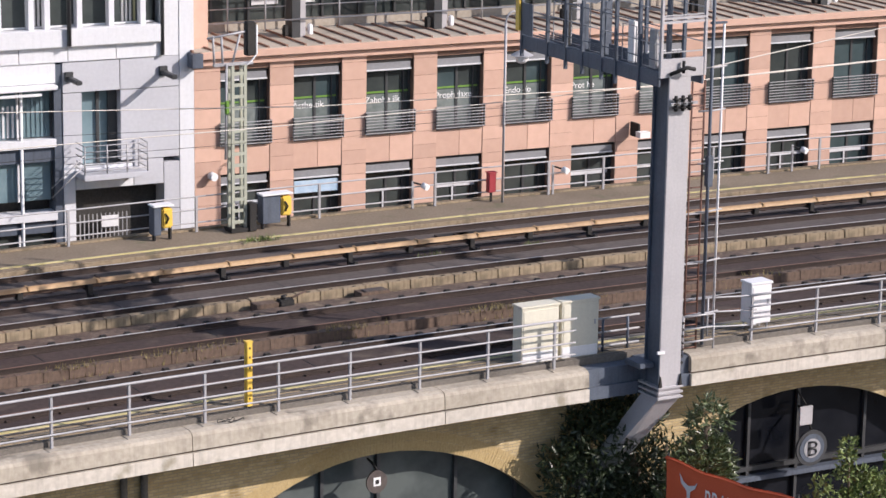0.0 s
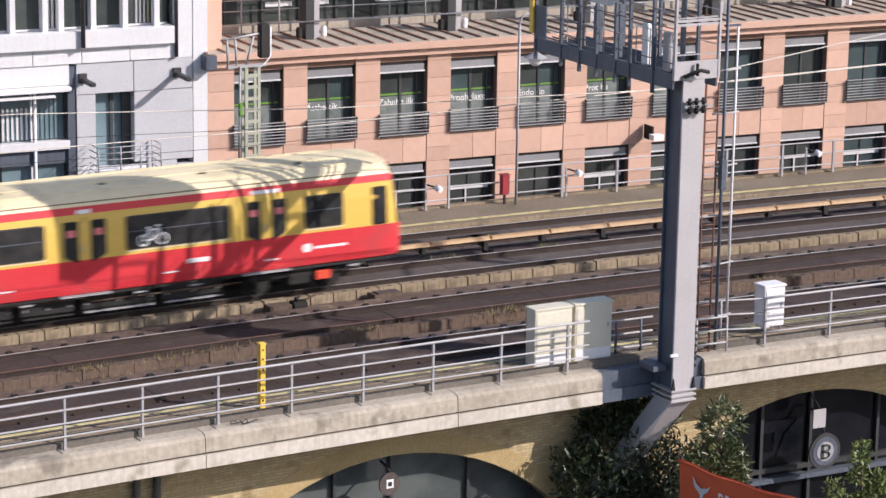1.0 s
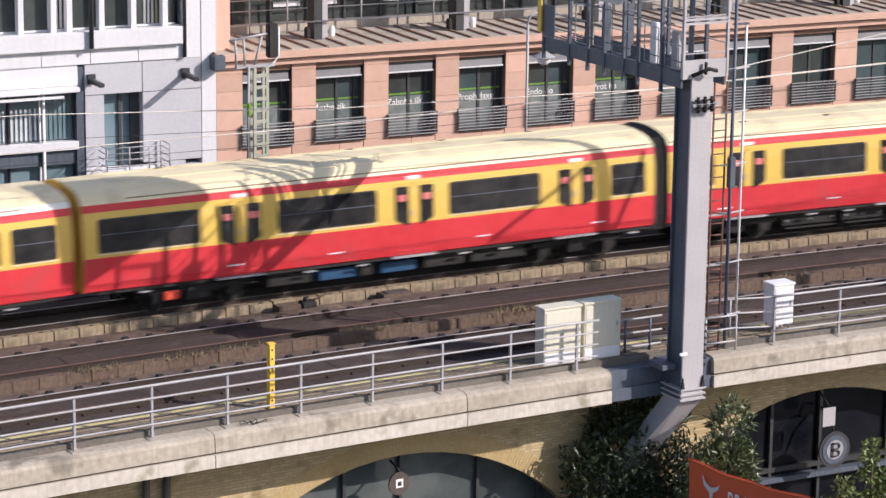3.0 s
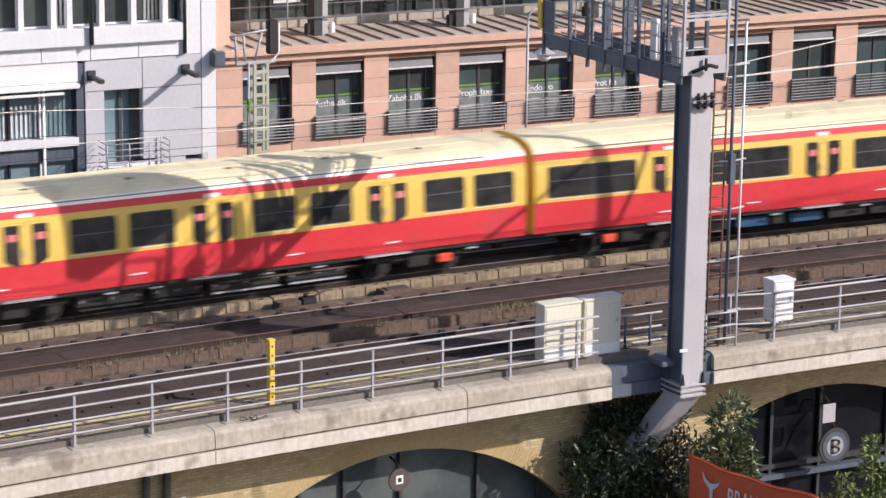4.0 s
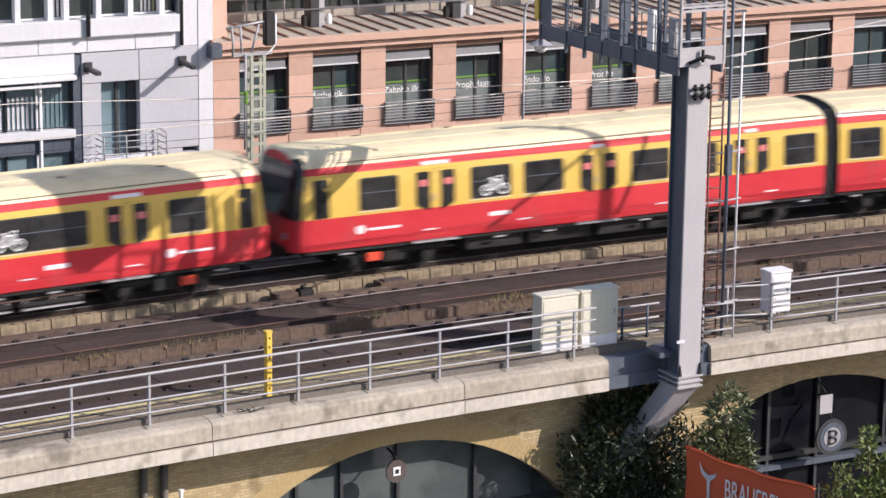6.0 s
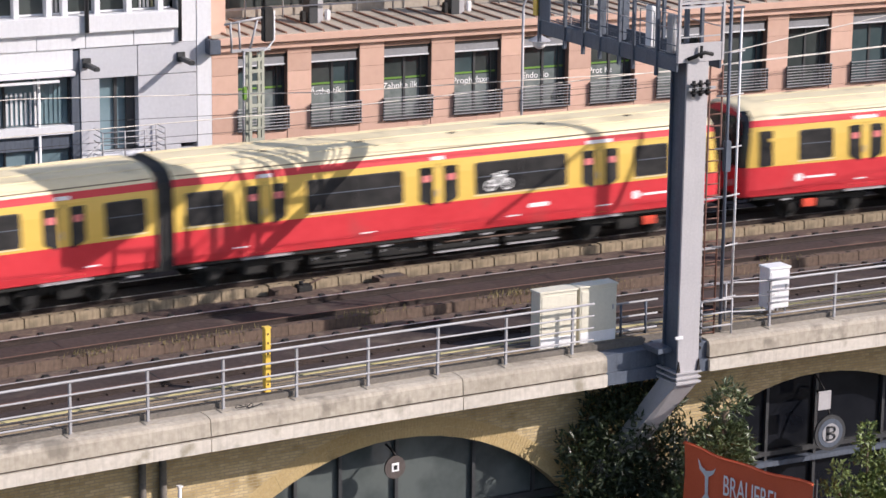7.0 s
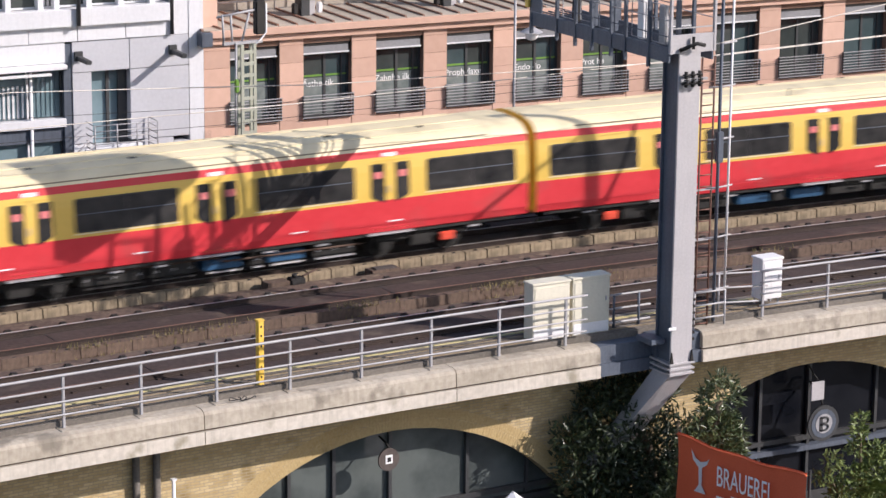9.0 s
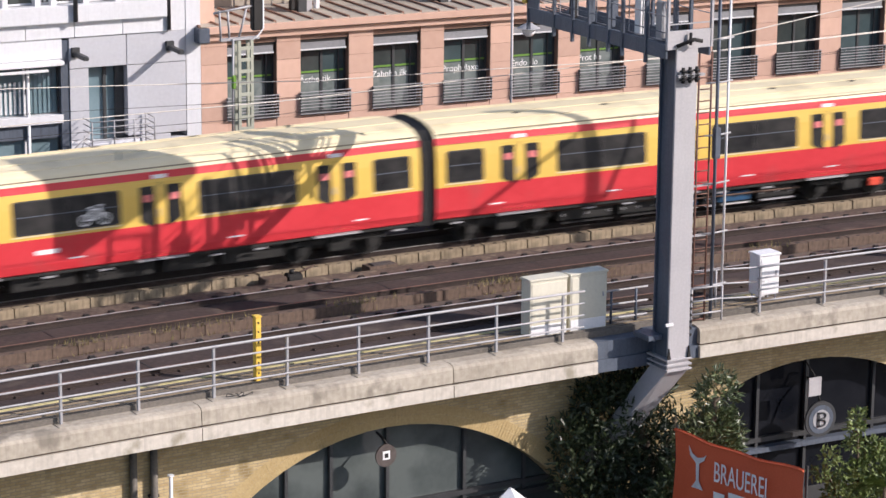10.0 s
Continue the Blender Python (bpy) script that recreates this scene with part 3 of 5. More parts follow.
        for y in (-0.9, 0.9):
            part("cab_corner", tubed([(17.1, y * 1.2, 0.9), (17.72, y, 0.92)], 0.06, 8), TRED, car)
    return car


def gangway(car, x, w0, w1):
    """Ribbed rubber bellows between two cars."""
    bm = bmesh.new()
    prof = [(-1.36, 0.75), (-1.44, 1.2), (-1.40, 2.6), (-1.31, 3.1), (-1.06, 3.38), (0, 3.48), (1.06, 3.38), (1.31, 3.1), (1.40, 2.6), (1.44, 1.2), (1.36, 0.75)]
    xs = [x + w0 + (w1 - w0) * k / 8 for k in range(9)]
    rows = [[bm.verts.new((q, y * (1 - 0.04 * (i % 2)), z - 0.05 * (i % 2))) for y, z in prof] for i, q in enumerate(xs)]
    for a, b in zip(rows, rows[1:]):
        for j in range(len(prof) - 1):
            bm.faces.new((a[j], a[j + 1], b[j + 1], b[j]))
        bm.faces.new((a[-1], a[0], b[0], b[-1]))
    bm.faces.new(rows[0]), bm.faces.new(rows[-1][::-1])
    return part("gangway_bellows", bm, RUBBER, car, "dark ribbed bellows between the cars")


RED = "red and ochre train car with cream roof, "
cab_a = make_car(True, False, RED + "cab and long windows")
mid_a = make_car(False, False, RED + "long windows")
mid_b = make_car(False, True, RED + "paired windows")
cab_b = make_car(True, True, RED + "cab and paired windows")
gangway(cab_a, 0, -0.26, 0.30), gangway(cab_b, 0, -0.26, 0.30)

# each car: which one, turned about, its number in the train
CARS = [(cab_a, False, 0), (mid_a, True, 1), (mid_b, False, 2), (cab_b, True, 3)]
for k, (ob, back) in enumerate(((cab_a, False), (mid_a, True), (mid_a, False), (cab_a, True))):
    CARS.append((copy_thing(ob, HERE), back, 4 + k))
ACROSS = -0.5675


def run(t):
    """How far the nose of the train has come along the line."""
    return TRAIN[0] + t * (TRAIN[1] + t * (TRAIN[2] + t * TRAIN[3]))


def motions():
    times = [0.5 * i for i in range(21)]
    for ob, back, k in CARS:
        rows = []
        for t in times:
            rear = run(t) - CAR * (k + 1)
            f0, f1 = at(rear, ACROSS, 0), at(rear + CAR, ACROSS, 0)
            a = math.atan2(f1.y - f0.y, f1.x - f0.x)
            m = Matrix.Translation(f1 if back else f0) @ Matrix.Rotation(a + (math.pi if back else 0), 4, "Z")
            rows.append((t, m))
        walk(ob, rows)
        for wheel in [o for o in ob.children_recursive if o.name.split(".")[0] == "wheel"]:
            hub = wheel.location.copy()
            walk(wheel, [(i / FPS, Matrix.Translation(hub) @ Matrix.Rotation((-1 if back else 1) * run(i / FPS) / 0.42, 4, "Y")) for i in range(10 * FPS + 1)])


TRAIN = (-17.5885, 11.6996, 0.36914, -0.014196)

# ---- on the viaduct ----
VIEW0, VIEW1 = -24.0, 20.0       # the stretch that is built piece by piece
fast = mesh_of("fastener", boxed(-0.10, 0.10, -0.07, 0.07, -0.165, -0.045, bevel=0.03), BLACK)
clip = mesh_of("rail_clip", boxed(-0.06, 0.06, -0.045, 0.045, -0.165, -0.12), RAILSIDE)
for k, (track, pair) in enumerate(zip([o for o in scene.objects if o.name.split(".")[0] == "track"], TRACKS)):
    for o, m, gap in ((pair[0] + (0.40 if k > 1 else 0.13), fast if k > 1 else clip, 0.74), (pair[1] - 0.10, clip, 0.74)):
        x = VIEW0
        while x < VIEW1:
            again("fastener" if m is fast else "rail_clip", m, track, on_line(x + random.uniform(-0.05, 0.05), o + random.uniform(-0.015, 0.015), 0))
            x += gap
    # joints across the slab, where its lengths meet
    groove = mesh_of("slab_joint", boxed(-0.018, 0.018, pair[1] + 0.07, pair[0] - 0.07, -0.164, -0.157), BLACK)
    x = VIEW0 + 0.9 * k
    while x < VIEW1:
        a = x / RAD
        again("slab_joint", groove, track, Matrix.Translation(at(x, 0, 0)) @ Matrix.Rotation(-a, 4, "Z"))
        x += 4.9

# concrete trough blocks beside two of the tracks
for o, z, m, lab in ((-2.0, -0.02, TROUGH, "row of tan concrete trough blocks beside the track"), (-5.8, -0.02, TROUGH_RUST, "row of rust-stained trough blocks beside the track")):
    row = thing("cable_trough", HERE, lab, "cable trough", "cable troughs on the viaduct", "structure")
    half = 0.343 if m is TROUGH else 0.350
    blocks = [mesh_of("block", boxed(-half, half, 0.0, 0.26, -0.44, z, bevel=0.010), m)]
    blocks.append(mesh_of("block", boxed(0.002 - half, half, 0.008, 0.26, -0.44, z - 0.012, bevel=0.016), m))
    slot = mesh_of("lifting_slot", boxed(-0.05, 0.05, -0.03, 0.03, -0.02, 0.005), BLACK)
    s = VIEW0
    while s < VIEW1:
        again("block", blocks[random.random() < 0.3], row, on_line(s, o + random.uniform(-0.006, 0.006), random.uniform(-0.006, 0.006)))
        again("lifting_slot", slot, row, on_line(s + 0.02, o + 0.09, z + 0.002))
        s += 0.71
    part("joint_bed", swept(rect(o + 0.03, o + 0.24, -0.44, z - 0.03), VIEW0 - 0.4, VIEW1 + 0.2), BLACK, row)
    part("block_run", swept(rect(o, o + 0.26, -0.44, z), VIEW1 + 0.3, S1), m, row)
    part("block_run", swept(rect(o, o + 0.26, -0.44, z), S0, VIEW0 - 0.5), m, row)

fill = thing("drain_strip", HERE, "dark sooty ballast strips between the tracks", "ballast", kind="structure")
for a, b, z in ((-3.25, -2.60, -0.14), (-2.60, -2.01, -0.27), (-6.77, -6.35, -0.14), (-6.35, -5.81, -0.29), (0.58, 1.43, -0.20), (-4.7 - 0.86, -5.54, -0.17), (-9.11, -9.06, -0.2)):
    part("strip", swept(rect(min(a, b), max(a, b), -0.44, z), S0, S1), GRIT if b < -2 and a > -7 else BED, fill)

# dry weeds along the rusty trough
weeds = bmesh.new()
for k in range(900):
    c = random.choice((-17.4, -16.6, -13.2, -9.5, -9.0, -5.2, -4.6, -3.9, -1.5, -14.6, 4.0))
    p = at(random.gauss(c, 0.45), -5.88 + random.uniform(-0.08, 0.34), -0.28 if random.random() < 0.4 else -0.03)
    h, a = random.uniform(0.04, 0.19), random.uniform(0, 6.28)
    d = Vector((math.cos(a), math.sin(a), 0)) * 0.012
    tip = p + Vector((random.uniform(-0.06, 0.06), random.uniform(-0.06, 0.06), h))
    weeds.faces.new([weeds.verts.new(q) for q in (p - d, p + d, tip)])
DRY = mat("dry_weeds", (0.17, 0.135, 0.055), (0.28, 0.23, 0.10), 0.9, bump=0)
tagged(part("weeds", weeds, DRY), "dry yellow weeds growing on a cable trough", "weeds", kind="stuff")

tuft = bmesh.new()
for k in range(260):
    c = random.choice((-7.2, -6.9, -6.6, -3.0, 0.4))
    p = at(random.gauss(c, 0.22), random.gauss(3.85, 0.1) if c < -5 else 0.75, 0.05 if c < -5 else -0.2)
    a = random.uniform(0, 6.28)
    d = Vector((math.cos(a), math.sin(a), 0)) * 0.02
    tip = p + Vector((random.uniform(-0.12, 0.12), random.uniform(-0.1, 0.1), random.uniform(0.05, 0.2)))
    tuft.faces.new([tuft.verts.new(q) for q in (p - d, p + d, tip)])
tagged(part("weeds", tuft, LEAFB), "pale green weeds growing beside the far walkway", "weeds", kind="stuff")

# third rail with its cover
third = thing("third_rail", HERE, "conductor rail under a tan cover on black brackets", "third rail", kind="structure")
part("cover", swept([(0.83, 0.20), (0.87, 0.29), (0.95, 0.315), (1.03, 0.29), (1.07, 0.20), (1.05, 0.20), (0.95, 0.26), (0.85, 0.20)], S0, S1), COVER, third)
part("conductor", swept([(0.91, 0.09), (0.99, 0.09), (0.99, 0.22), (0.91, 0.22)], S0, S1), RUST, third)
arm = bmesh.new()
for d in ((-0.09, 0.09, -0.14, 0.12, 0.02, 0.195), (-0.05, 0.05, -0.5, -0.1, -0.15, -0.05), (-0.05, 0.05, -0.55, -0.45, -0.15, 0.02), (-0.07, 0.07, -0.2, -0.1, -0.15, 0.2)):
    box(arm, *d)
arm = mesh_of("bracket", arm, BLACK)
hang = mesh_of("hanger", boxed(-0.09, 0.09, -0.12, 0.1, -0.02, 0.19, bevel=0.02), BLACK)
strap = mesh_of("clamp", boxed(-0.035, 0.035, -0.128, 0.128, 0.20, 0.322, bevel=0.01), COVER)
s = -21.6
k = 0
while s < VIEW1:
    again("bracket" if k % 2 == 0 else "hanger", arm if k % 2 == 0 else hang, third, on_line(s, 0.95, 0))
    again("clamp", strap, third, on_line(s + 0.25, 0.95, 0))
    s += 2.0
    k += 1
for s, o in ((-12.0, 2.55), (-4.3, 2.6), (-3.2, 2.6), (-1.2, 2.5), (-0.6, 2.5), (-16.5, 2.5)):
    plate = thing("track_plate", on_line(s, o, -0.16), "flat black steel plate between the rails", "plate", "plates between the rails")
    part("plate", boxed(-0.55, 0.55, -0.35, 0.35, 0.0, 0.05, bevel=0.015), BLACK, plate)
    part("lug", boxed(-0.62, -0.55, -0.1, 0.1, 0.0, 0.09), RUST, plate)

# a point motor lying beside the trough
motor = thing("point_motor", on_line(-9.3, -2.35, -0.20), "black point motor with rods beside the trough", "point motor")
part("case", boxed(-0.22, 0.22, -0.16, 0.16, -0.07, 0.20, bevel=0.03), BLACK, motor)
part("cap", tubed([(-0.05, 0.0, 0.2), (-0.05, 0.0, 0.30)], 0.07, 10), BLACK, motor)
part("lid", boxed(-0.95, -0.28, -0.2, 0.2, -0.07, 0.17, bevel=0.015), TROUGH_RUST, motor)
part("rod", tubed([(0.2, 0.0, 0.2), (0.9, 0.5, 0.2)], 0.03), RUST, motor)
motor2 = thing("point_motor", on_line(-6.6, -2.32, -0.27), "grey concrete cover of a point motor beside the trough", "point motor")
part("case", boxed(-0.45, 0.45, -0.25, 0.2, 0.0, 0.20, bevel=0.015), TROUGH_RUST, motor2)
part("lid", boxed(-0.3, 0.35, -0.2, 0.12, 0.20, 0.23, bevel=0.01), BED_GREY, motor2)

# walkways
far_path = thing("walkway", HERE, "tan grit walkway with a worn yellow edge line", "walkway", kind="structure")
part("surface", swept([(3.78, -0.42), (5.85, -0.42), (5.85, 0.10), (3.78, 0.06)], S0, S1), PATHM, far_path)
part("edge_line", swept(rect(3.98, 4.07, 0.06, 0.094), S0, S1), YPAINT, far_path)
part("kerb", swept(rect(3.70, 3.775, -0.42, 0.03), S0, S1), TROUGH, far_path)
part("edge_beam", swept(rect(5.62, 5.85, 0.10, 0.16), S0, S1), TROUGH, far_path)
near_path = thing("walkway", HERE, "narrow service walkway of slats with a yellow line", "walkway", kind="structure")
part("surface", swept([(-10.55, -0.42), (-9.12, -0.42), (-9.12, -0.16), (-10.55, -0.16)], S0, S1), GRATE, near_path)
part("edge_line", swept(rect(-9.52, -9.42, -0.16, -0.135), S0, S1), YPAINT, near_path)
for i in range(7):
    o = -10.5 + i * 0.13
    part("slat", swept(rect(o, o + 0.055, -0.16, -0.125), VIEW0 - 10, VIEW1 + 10), TROUGH if i % 2 else GRATE, near_path)

# parapet: concrete cap pieces on a slab edge, broken by a recess at the mast
parapet = thing("parapet", HERE, "weathered pale concrete parapet with stained cap pieces", "parapet", kind="structure")
ends = [S0, -31.1, -23.8, -16.62, -9.52, -5.15]
ends2 = [-1.95, 4.5, 11.6, 18.7, 26, S1]
for run_ in (ends, ends2):
    for a, b in zip(run_, run_[1:]):
        a2, b2 = a + 0.012, b - 0.012
        part("cap", swept([(-11.12, -0.745), (-10.28, -0.745), (-10.28, -0.30), (-10.92, -0.30), (-11.06, -0.345), (-11.10, -0.42)], a2, b2), CONCRETE, parapet)
        part("slab_edge", swept([(-11.14, -1.11), (-10.4, -1.11), (-10.4, -0.80), (-11.14, -0.80)], a2, b2), CONCRETE_LOW, parapet)
        part("groove", swept(rect(-11.04, -10.5, -0.80, -0.745), a2, b2), RUST, parapet)
# recess and ledge: concrete with the mast's shadow put into their colour
part("recess", swept([(-10.98, -1.11), (-10.4, -1.11), (-10.4, -0.34), (-10.98, -0.34)], -5.16, -1.94), MASTB, parapet, "recessed parapet face, coloured blue-grey for the mast's shade")
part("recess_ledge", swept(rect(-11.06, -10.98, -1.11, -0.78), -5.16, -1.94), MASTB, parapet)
seat = mesh_of("post_seat", boxed(-0.17, 0.13, -0.26, 0.12, -0.315, -0.285, bevel=0.012), CONCRETE)


def railing(s0, n, step, name_label):
    """A run of steel railing: posts on plates, four bars."""
    r = thing("railing", HERE, name_label, "railing", "railings on the viaduct")
    for k in range(n):
        s = s0 + k * step
        post = part("post", boxed(-0.032, 0.032, -0.032, 0.032, -0.31, 0.95, bevel=0.006), GALV, r, place=on_line(s, -10.65, 0))
        part("foot_plate", boxed(-0.10, 0.10, -0.09, 0.09, -0.312, -0.288), GALV, post)
        again("post_seat", seat, parapet, on_line(s, -10.65, 0))
    for z, rr in ((0.95, 0.034), (0.645, 0.025), (0.335, 0.025), (0.03, 0.025)):
        part("bar", tubed([at(s0 - 0.12 + ((n - 1) * step + 0.75) * k / 30, -10.69, z) for k in range(31)], rr, 8), GALV, r)
    return r


railing(-20.07 - 10 * 2.016, 18, 2.016, "galvanised steel railing with four bars on the parapet")
railing(0.30, 12, 2.15, "galvanised steel railing with four bars beyond the mast")
# a short return of railing by the ladder, and a low dark piece beside the mast
cage = thing("ladder_gate", on_line(-1.45, -10.75, 0), "galvanised railing gate at the foot of the ladder", "gate")
for x, y in ((-0.52, 0.0), (0.42, 0.0), (-0.35, 0.55), (0.6, 0.55)):
    part("post", tubed([(x, y, -0.5 if y == 0 else -0.14), (x, y, 0.62 if y == 0 else 0.88)], 0.03, 8), GALV, cage)
for z in (0.62, 0.28, -0.06, -0.42):
    part("bar", tubed([(-0.52, 0, z), (0.42, 0, z)], 0.025, 8), GALV, cage)
for z in (0.88, 0.5, 0.1):
    part("bar", tubed([(-0.35, 0.55, z), (0.6, 0.55, z), (1.8, 0.06, z + 0.05)], 0.024, 8), GALV, cage)
dim = thing("low_railing", on_line(-4.3, -10.25, 0), "grey steel railing behind the mast", "railing")
for x in (-0.85, 0.1, 0.85):
    part("post", tubed([(x, 0, -0.16), (x, 0, 0.72)], 0.035, 8), MASTB, dim)
for z in (0.72, 0.36, 0.0):
    part("bar", tubed([(-0.9, 0, z), (1.2, 0, z)], 0.026, 8), GALV, dim)

loop = thing("cable", HERE, "thin dark cable lying in a loop on the parapet", "cable")
part("strand", tubed([at(-15.75 + 0.16 * math.cos(0.5 * k) + 0.02 * k, -10.85 + 0.1 * math.sin(0.5 * k), -0.27 + 0.015 * (k % 5)) for k in range(26)], 0.012, 5), BLACK, loop)

# cabinets and the yellow marker post
def cabinet(s, o, z, w, d, h, m, label, stand=0.0):
    c = thing("cabinet", on_line(s, o, z), label, "cabinet", "cabinets beside the near track")
    part("body", boxed(0, w, 0, d, stand, h - 0.06, bevel=0.012), m, c)
    part("roof", boxed(-0.03, w + 0.03, -0.03, d + 0.03, h - 0.06, h, bevel=0.015), m, c)
    part("door", boxed(0.05, w - 0.05, -0.014, 0.004, stand + 0.34, h - 0.12, bevel=0.005), m, c)
    part("base_panel", boxed(0.03, w - 0.03, -0.012, 0.004, stand + 0.03, stand + 0.30, bevel=0.005), CABWHITE, c)
    part("lock", boxed(w - 0.14, w - 0.10, -0.03, -0.01, h * 0.55, h * 0.55 + 0.12), GALV, c)
    if stand:
        for x in (0.05, w - 0.09):
            for y in (0.04, d - 0.08):
                part("leg", boxed(x, x + 0.04, y, y + 0.04, 0, stand), GALV, c)
    return c


cabinet(-6.79, -10.38, -0.16, 1.09, 0.42, 1.49, CREAM, "cream steel cabinet with white base beside the railing")
cabinet(-5.57, -10.38, -0.16, 1.10, 0.42, 1.50, CREAM, "cream steel cabinet with plain doors beside the mast")
cabinet(0.48, -10.35, -0.16, 0.64, 0.46, 1.33, CABWHITE, "small white cabinet standing on short legs", 0.22)
marker = thing("marker_post", on_line(-14.70, -10.38, -0.16), "yellow square post with holes", "post")
part("pole", boxed(-0.075, 0.075, -0.075, 0.075, 0.0, 1.58, bevel=0.015), YPOST, marker)
for z in (0.2, 0.45, 0.7, 0.95, 1.2, 1.42):
    part("hole_cover", boxed(-0.02, 0.02, -0.08, -0.07, z, z + 0.05), BLACK, marker)
part("cap", boxed(-0.085, 0.085, -0.085, 0.085, 1.58, 1.61), YPOST, marker)

# ---- mast, gantry and ladder ----
mast = thing("catenary_mast", on_line(-3.19, -11.9, 0), "grey steel mast standing before the parapet, carrying a gantry", "mast")
# left web and back plate darker: shade away from the sun, as colour
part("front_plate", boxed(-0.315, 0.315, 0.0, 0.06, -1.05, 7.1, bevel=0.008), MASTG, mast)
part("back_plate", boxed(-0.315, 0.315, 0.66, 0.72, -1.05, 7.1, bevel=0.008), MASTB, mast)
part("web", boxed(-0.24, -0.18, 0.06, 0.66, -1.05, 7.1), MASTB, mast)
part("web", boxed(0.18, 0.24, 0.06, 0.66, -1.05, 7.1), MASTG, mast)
for z in (-0.78, -0.92, -1.05):
    part("collar", boxed(-0.38, 0.38, -0.07, 0.87, z - 0.025, z + 0.025, bevel=0.008), MASTG, mast)
for x in (-0.30, 0.30):
    part("gusset", flat(bmesh.new(), [(x - 0.05, -0.75), (x + 0.05, -0.75), (x, -0.46)], -0.05, 0.05), BLACK, mast)
strut = bmesh.new()
q = [strut.verts.new(c) for c in ((-0.33, 0.02, -1.08), (0.33, 0.02, -1.08), (-0.90, 1.9, -4.05), (-1.38, 1.9, -3.85), (-0.33, 0.75, -1.08), (0.33, 0.75, -1.08), (-0.90, 2.3, -4.05), (-1.38, 2.3, -3.85))]
for f in ((0, 1, 2, 3), (4, 7, 6, 5), (0, 3, 7, 4), (1, 5, 6, 2), (3, 2, 6, 7), (0, 4, 5, 1)):
    strut.faces.new([q[i] for i in f])
part("strut", strut, MASTG, mast)
part("tie_beam", boxed(-0.28, 0.28, 0.72, 1.35, -0.75, -0.25, bevel=0.02), MASTB, mast)
part("clamp_plate", boxed(-0.75, -0.31, 0.25, 0.95, -0.30, -0.16, bevel=0.02), MASTB, mast)
part("cable_tray", boxed(0.317, 0.38, 0.10, 0.22, -0.35, 0.95, bevel=0.01), MASTB, mast)
for k in range(7):
    part("tray_clip", boxed(0.38, 0.44, 0.08, 0.16, -0.25 + 0.17 * k, -0.19 + 0.17 * k), BLACK, mast)
part("earth_strap", boxed(-0.42, -0.2, -0.05, 0.0, 0.12, 0.19), CABWHITE, mast)
for x in (-0.2, 0.0, 0.2):      # insulators under the wires
    ins = part("insulator", tubed([(x, -0.14, 6.28), (x, -0.14, 6.66)], 0.045, 10), BLACK, mast)
    for z in (6.34, 6.45, 6.56):
        part("shed", tubed([(x, -0.14, z), (x, -0.14, z + 0.03)], 0.09, 12), BLACK, ins)
part("insulator_bar", boxed(-0.36, 0.42, -0.18, -0.10, 6.43, 6.49), GALV, mast)
part("bracket_head", tubed([(-0.35, -0.05, 7.18), (0.02, -0.25, 7.36), (0.25, -0.25, 7.30)], 0.05, 8), BLACK, mast)
part("bracket_stem", tubed([(0.02, -0.1, 7.2), (0.02, -0.1, 7.5)], 0.04, 8), BLACK, mast)

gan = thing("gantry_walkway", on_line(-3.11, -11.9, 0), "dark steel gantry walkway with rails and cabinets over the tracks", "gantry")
gx0, gx1, gl = -0.68, 0.66, 6.55      # its street-side end frame stands on the mast; it reaches back over the tracks
for k in range(5):
    part("grating_bar", boxed(gx0 + 0.16 + 0.19 * k, gx0 + 0.175 + 0.19 * k, 0.06, gl, 7.18, 7.22), MASTB, gan)
for x in (gx0, gx1 - 0.07):
    part("girder", boxed(x, x + 0.07, 0.06, gl, 6.87, 7.24, bevel=0.01), MASTB, gan)
for y in (0.9, 1.95, 2.6, 3.5, 4.3, 5.2, 6.47):
    for x in (gx0 - 0.03, gx1 - 0.05) if y in (0.9, 2.6, 4.3, 6.47) else (gx0 - 0.03,):
        part("upright", boxed(x, x + 0.08, y, y + 0.08, 6.66, 8.95), MASTB, gan)
    part("cross_beam", boxed(gx0 + 0.07, gx1 - 0.07, y, y + 0.08, 6.9, 7.05), MASTB, gan)
for z in (7.5, 7.9, 8.35, 8.75):
    for x in (gx0 + 0.01, gx1 - 0.04) if z in (7.9, 8.75) else (gx0 + 0.01,):
        part("hand_rail", boxed(x, x + 0.022, 0.06, gl, z, z + 0.022), GALV if z in (7.9, 8.75) else MASTB, gan)
for z in (7.5, 8.42, 8.52, 9.8):
    part("end_rail", boxed(gx0 + 0.06, gx1 - 0.06, -0.02, 0.05, z, z + 0.055), MASTG, gan)
for x in (gx0, gx1 - 0.06):
    part("end_post", boxed(x, x + 0.06, -0.03, 0.06, 7.1, 9.9), MASTG, gan)
part("end_plate", boxed(gx0 + 0.06, gx1 - 0.06, -0.015, 0.04, 7.1, 7.5), MASTG, gan)
for z in (7.7, 8.6):
    part("end_frame_bar", boxed(gx0 + 0.08, gx1 - 0.08, 0.0, 0.03, z, z + 0.03), GALV, gan)
part("side_panel", boxed(gx0 - 0.03, gx0 + 0.0, 5.95, 6.45, 7.26, 8.1), MASTB, gan, "blue-grey sheet panel on the side rails")
part("yellow_sign", boxed(gx0 - 0.10, gx0 - 0.05, 6.5, 6.68, 7.35, 8.6), YPOST, gan, "narrow yellow sign at the gantry's end")
caster = bmesh.new()      # unseen sloping-bottomed shape over the mast's head, added to shadow the train's side
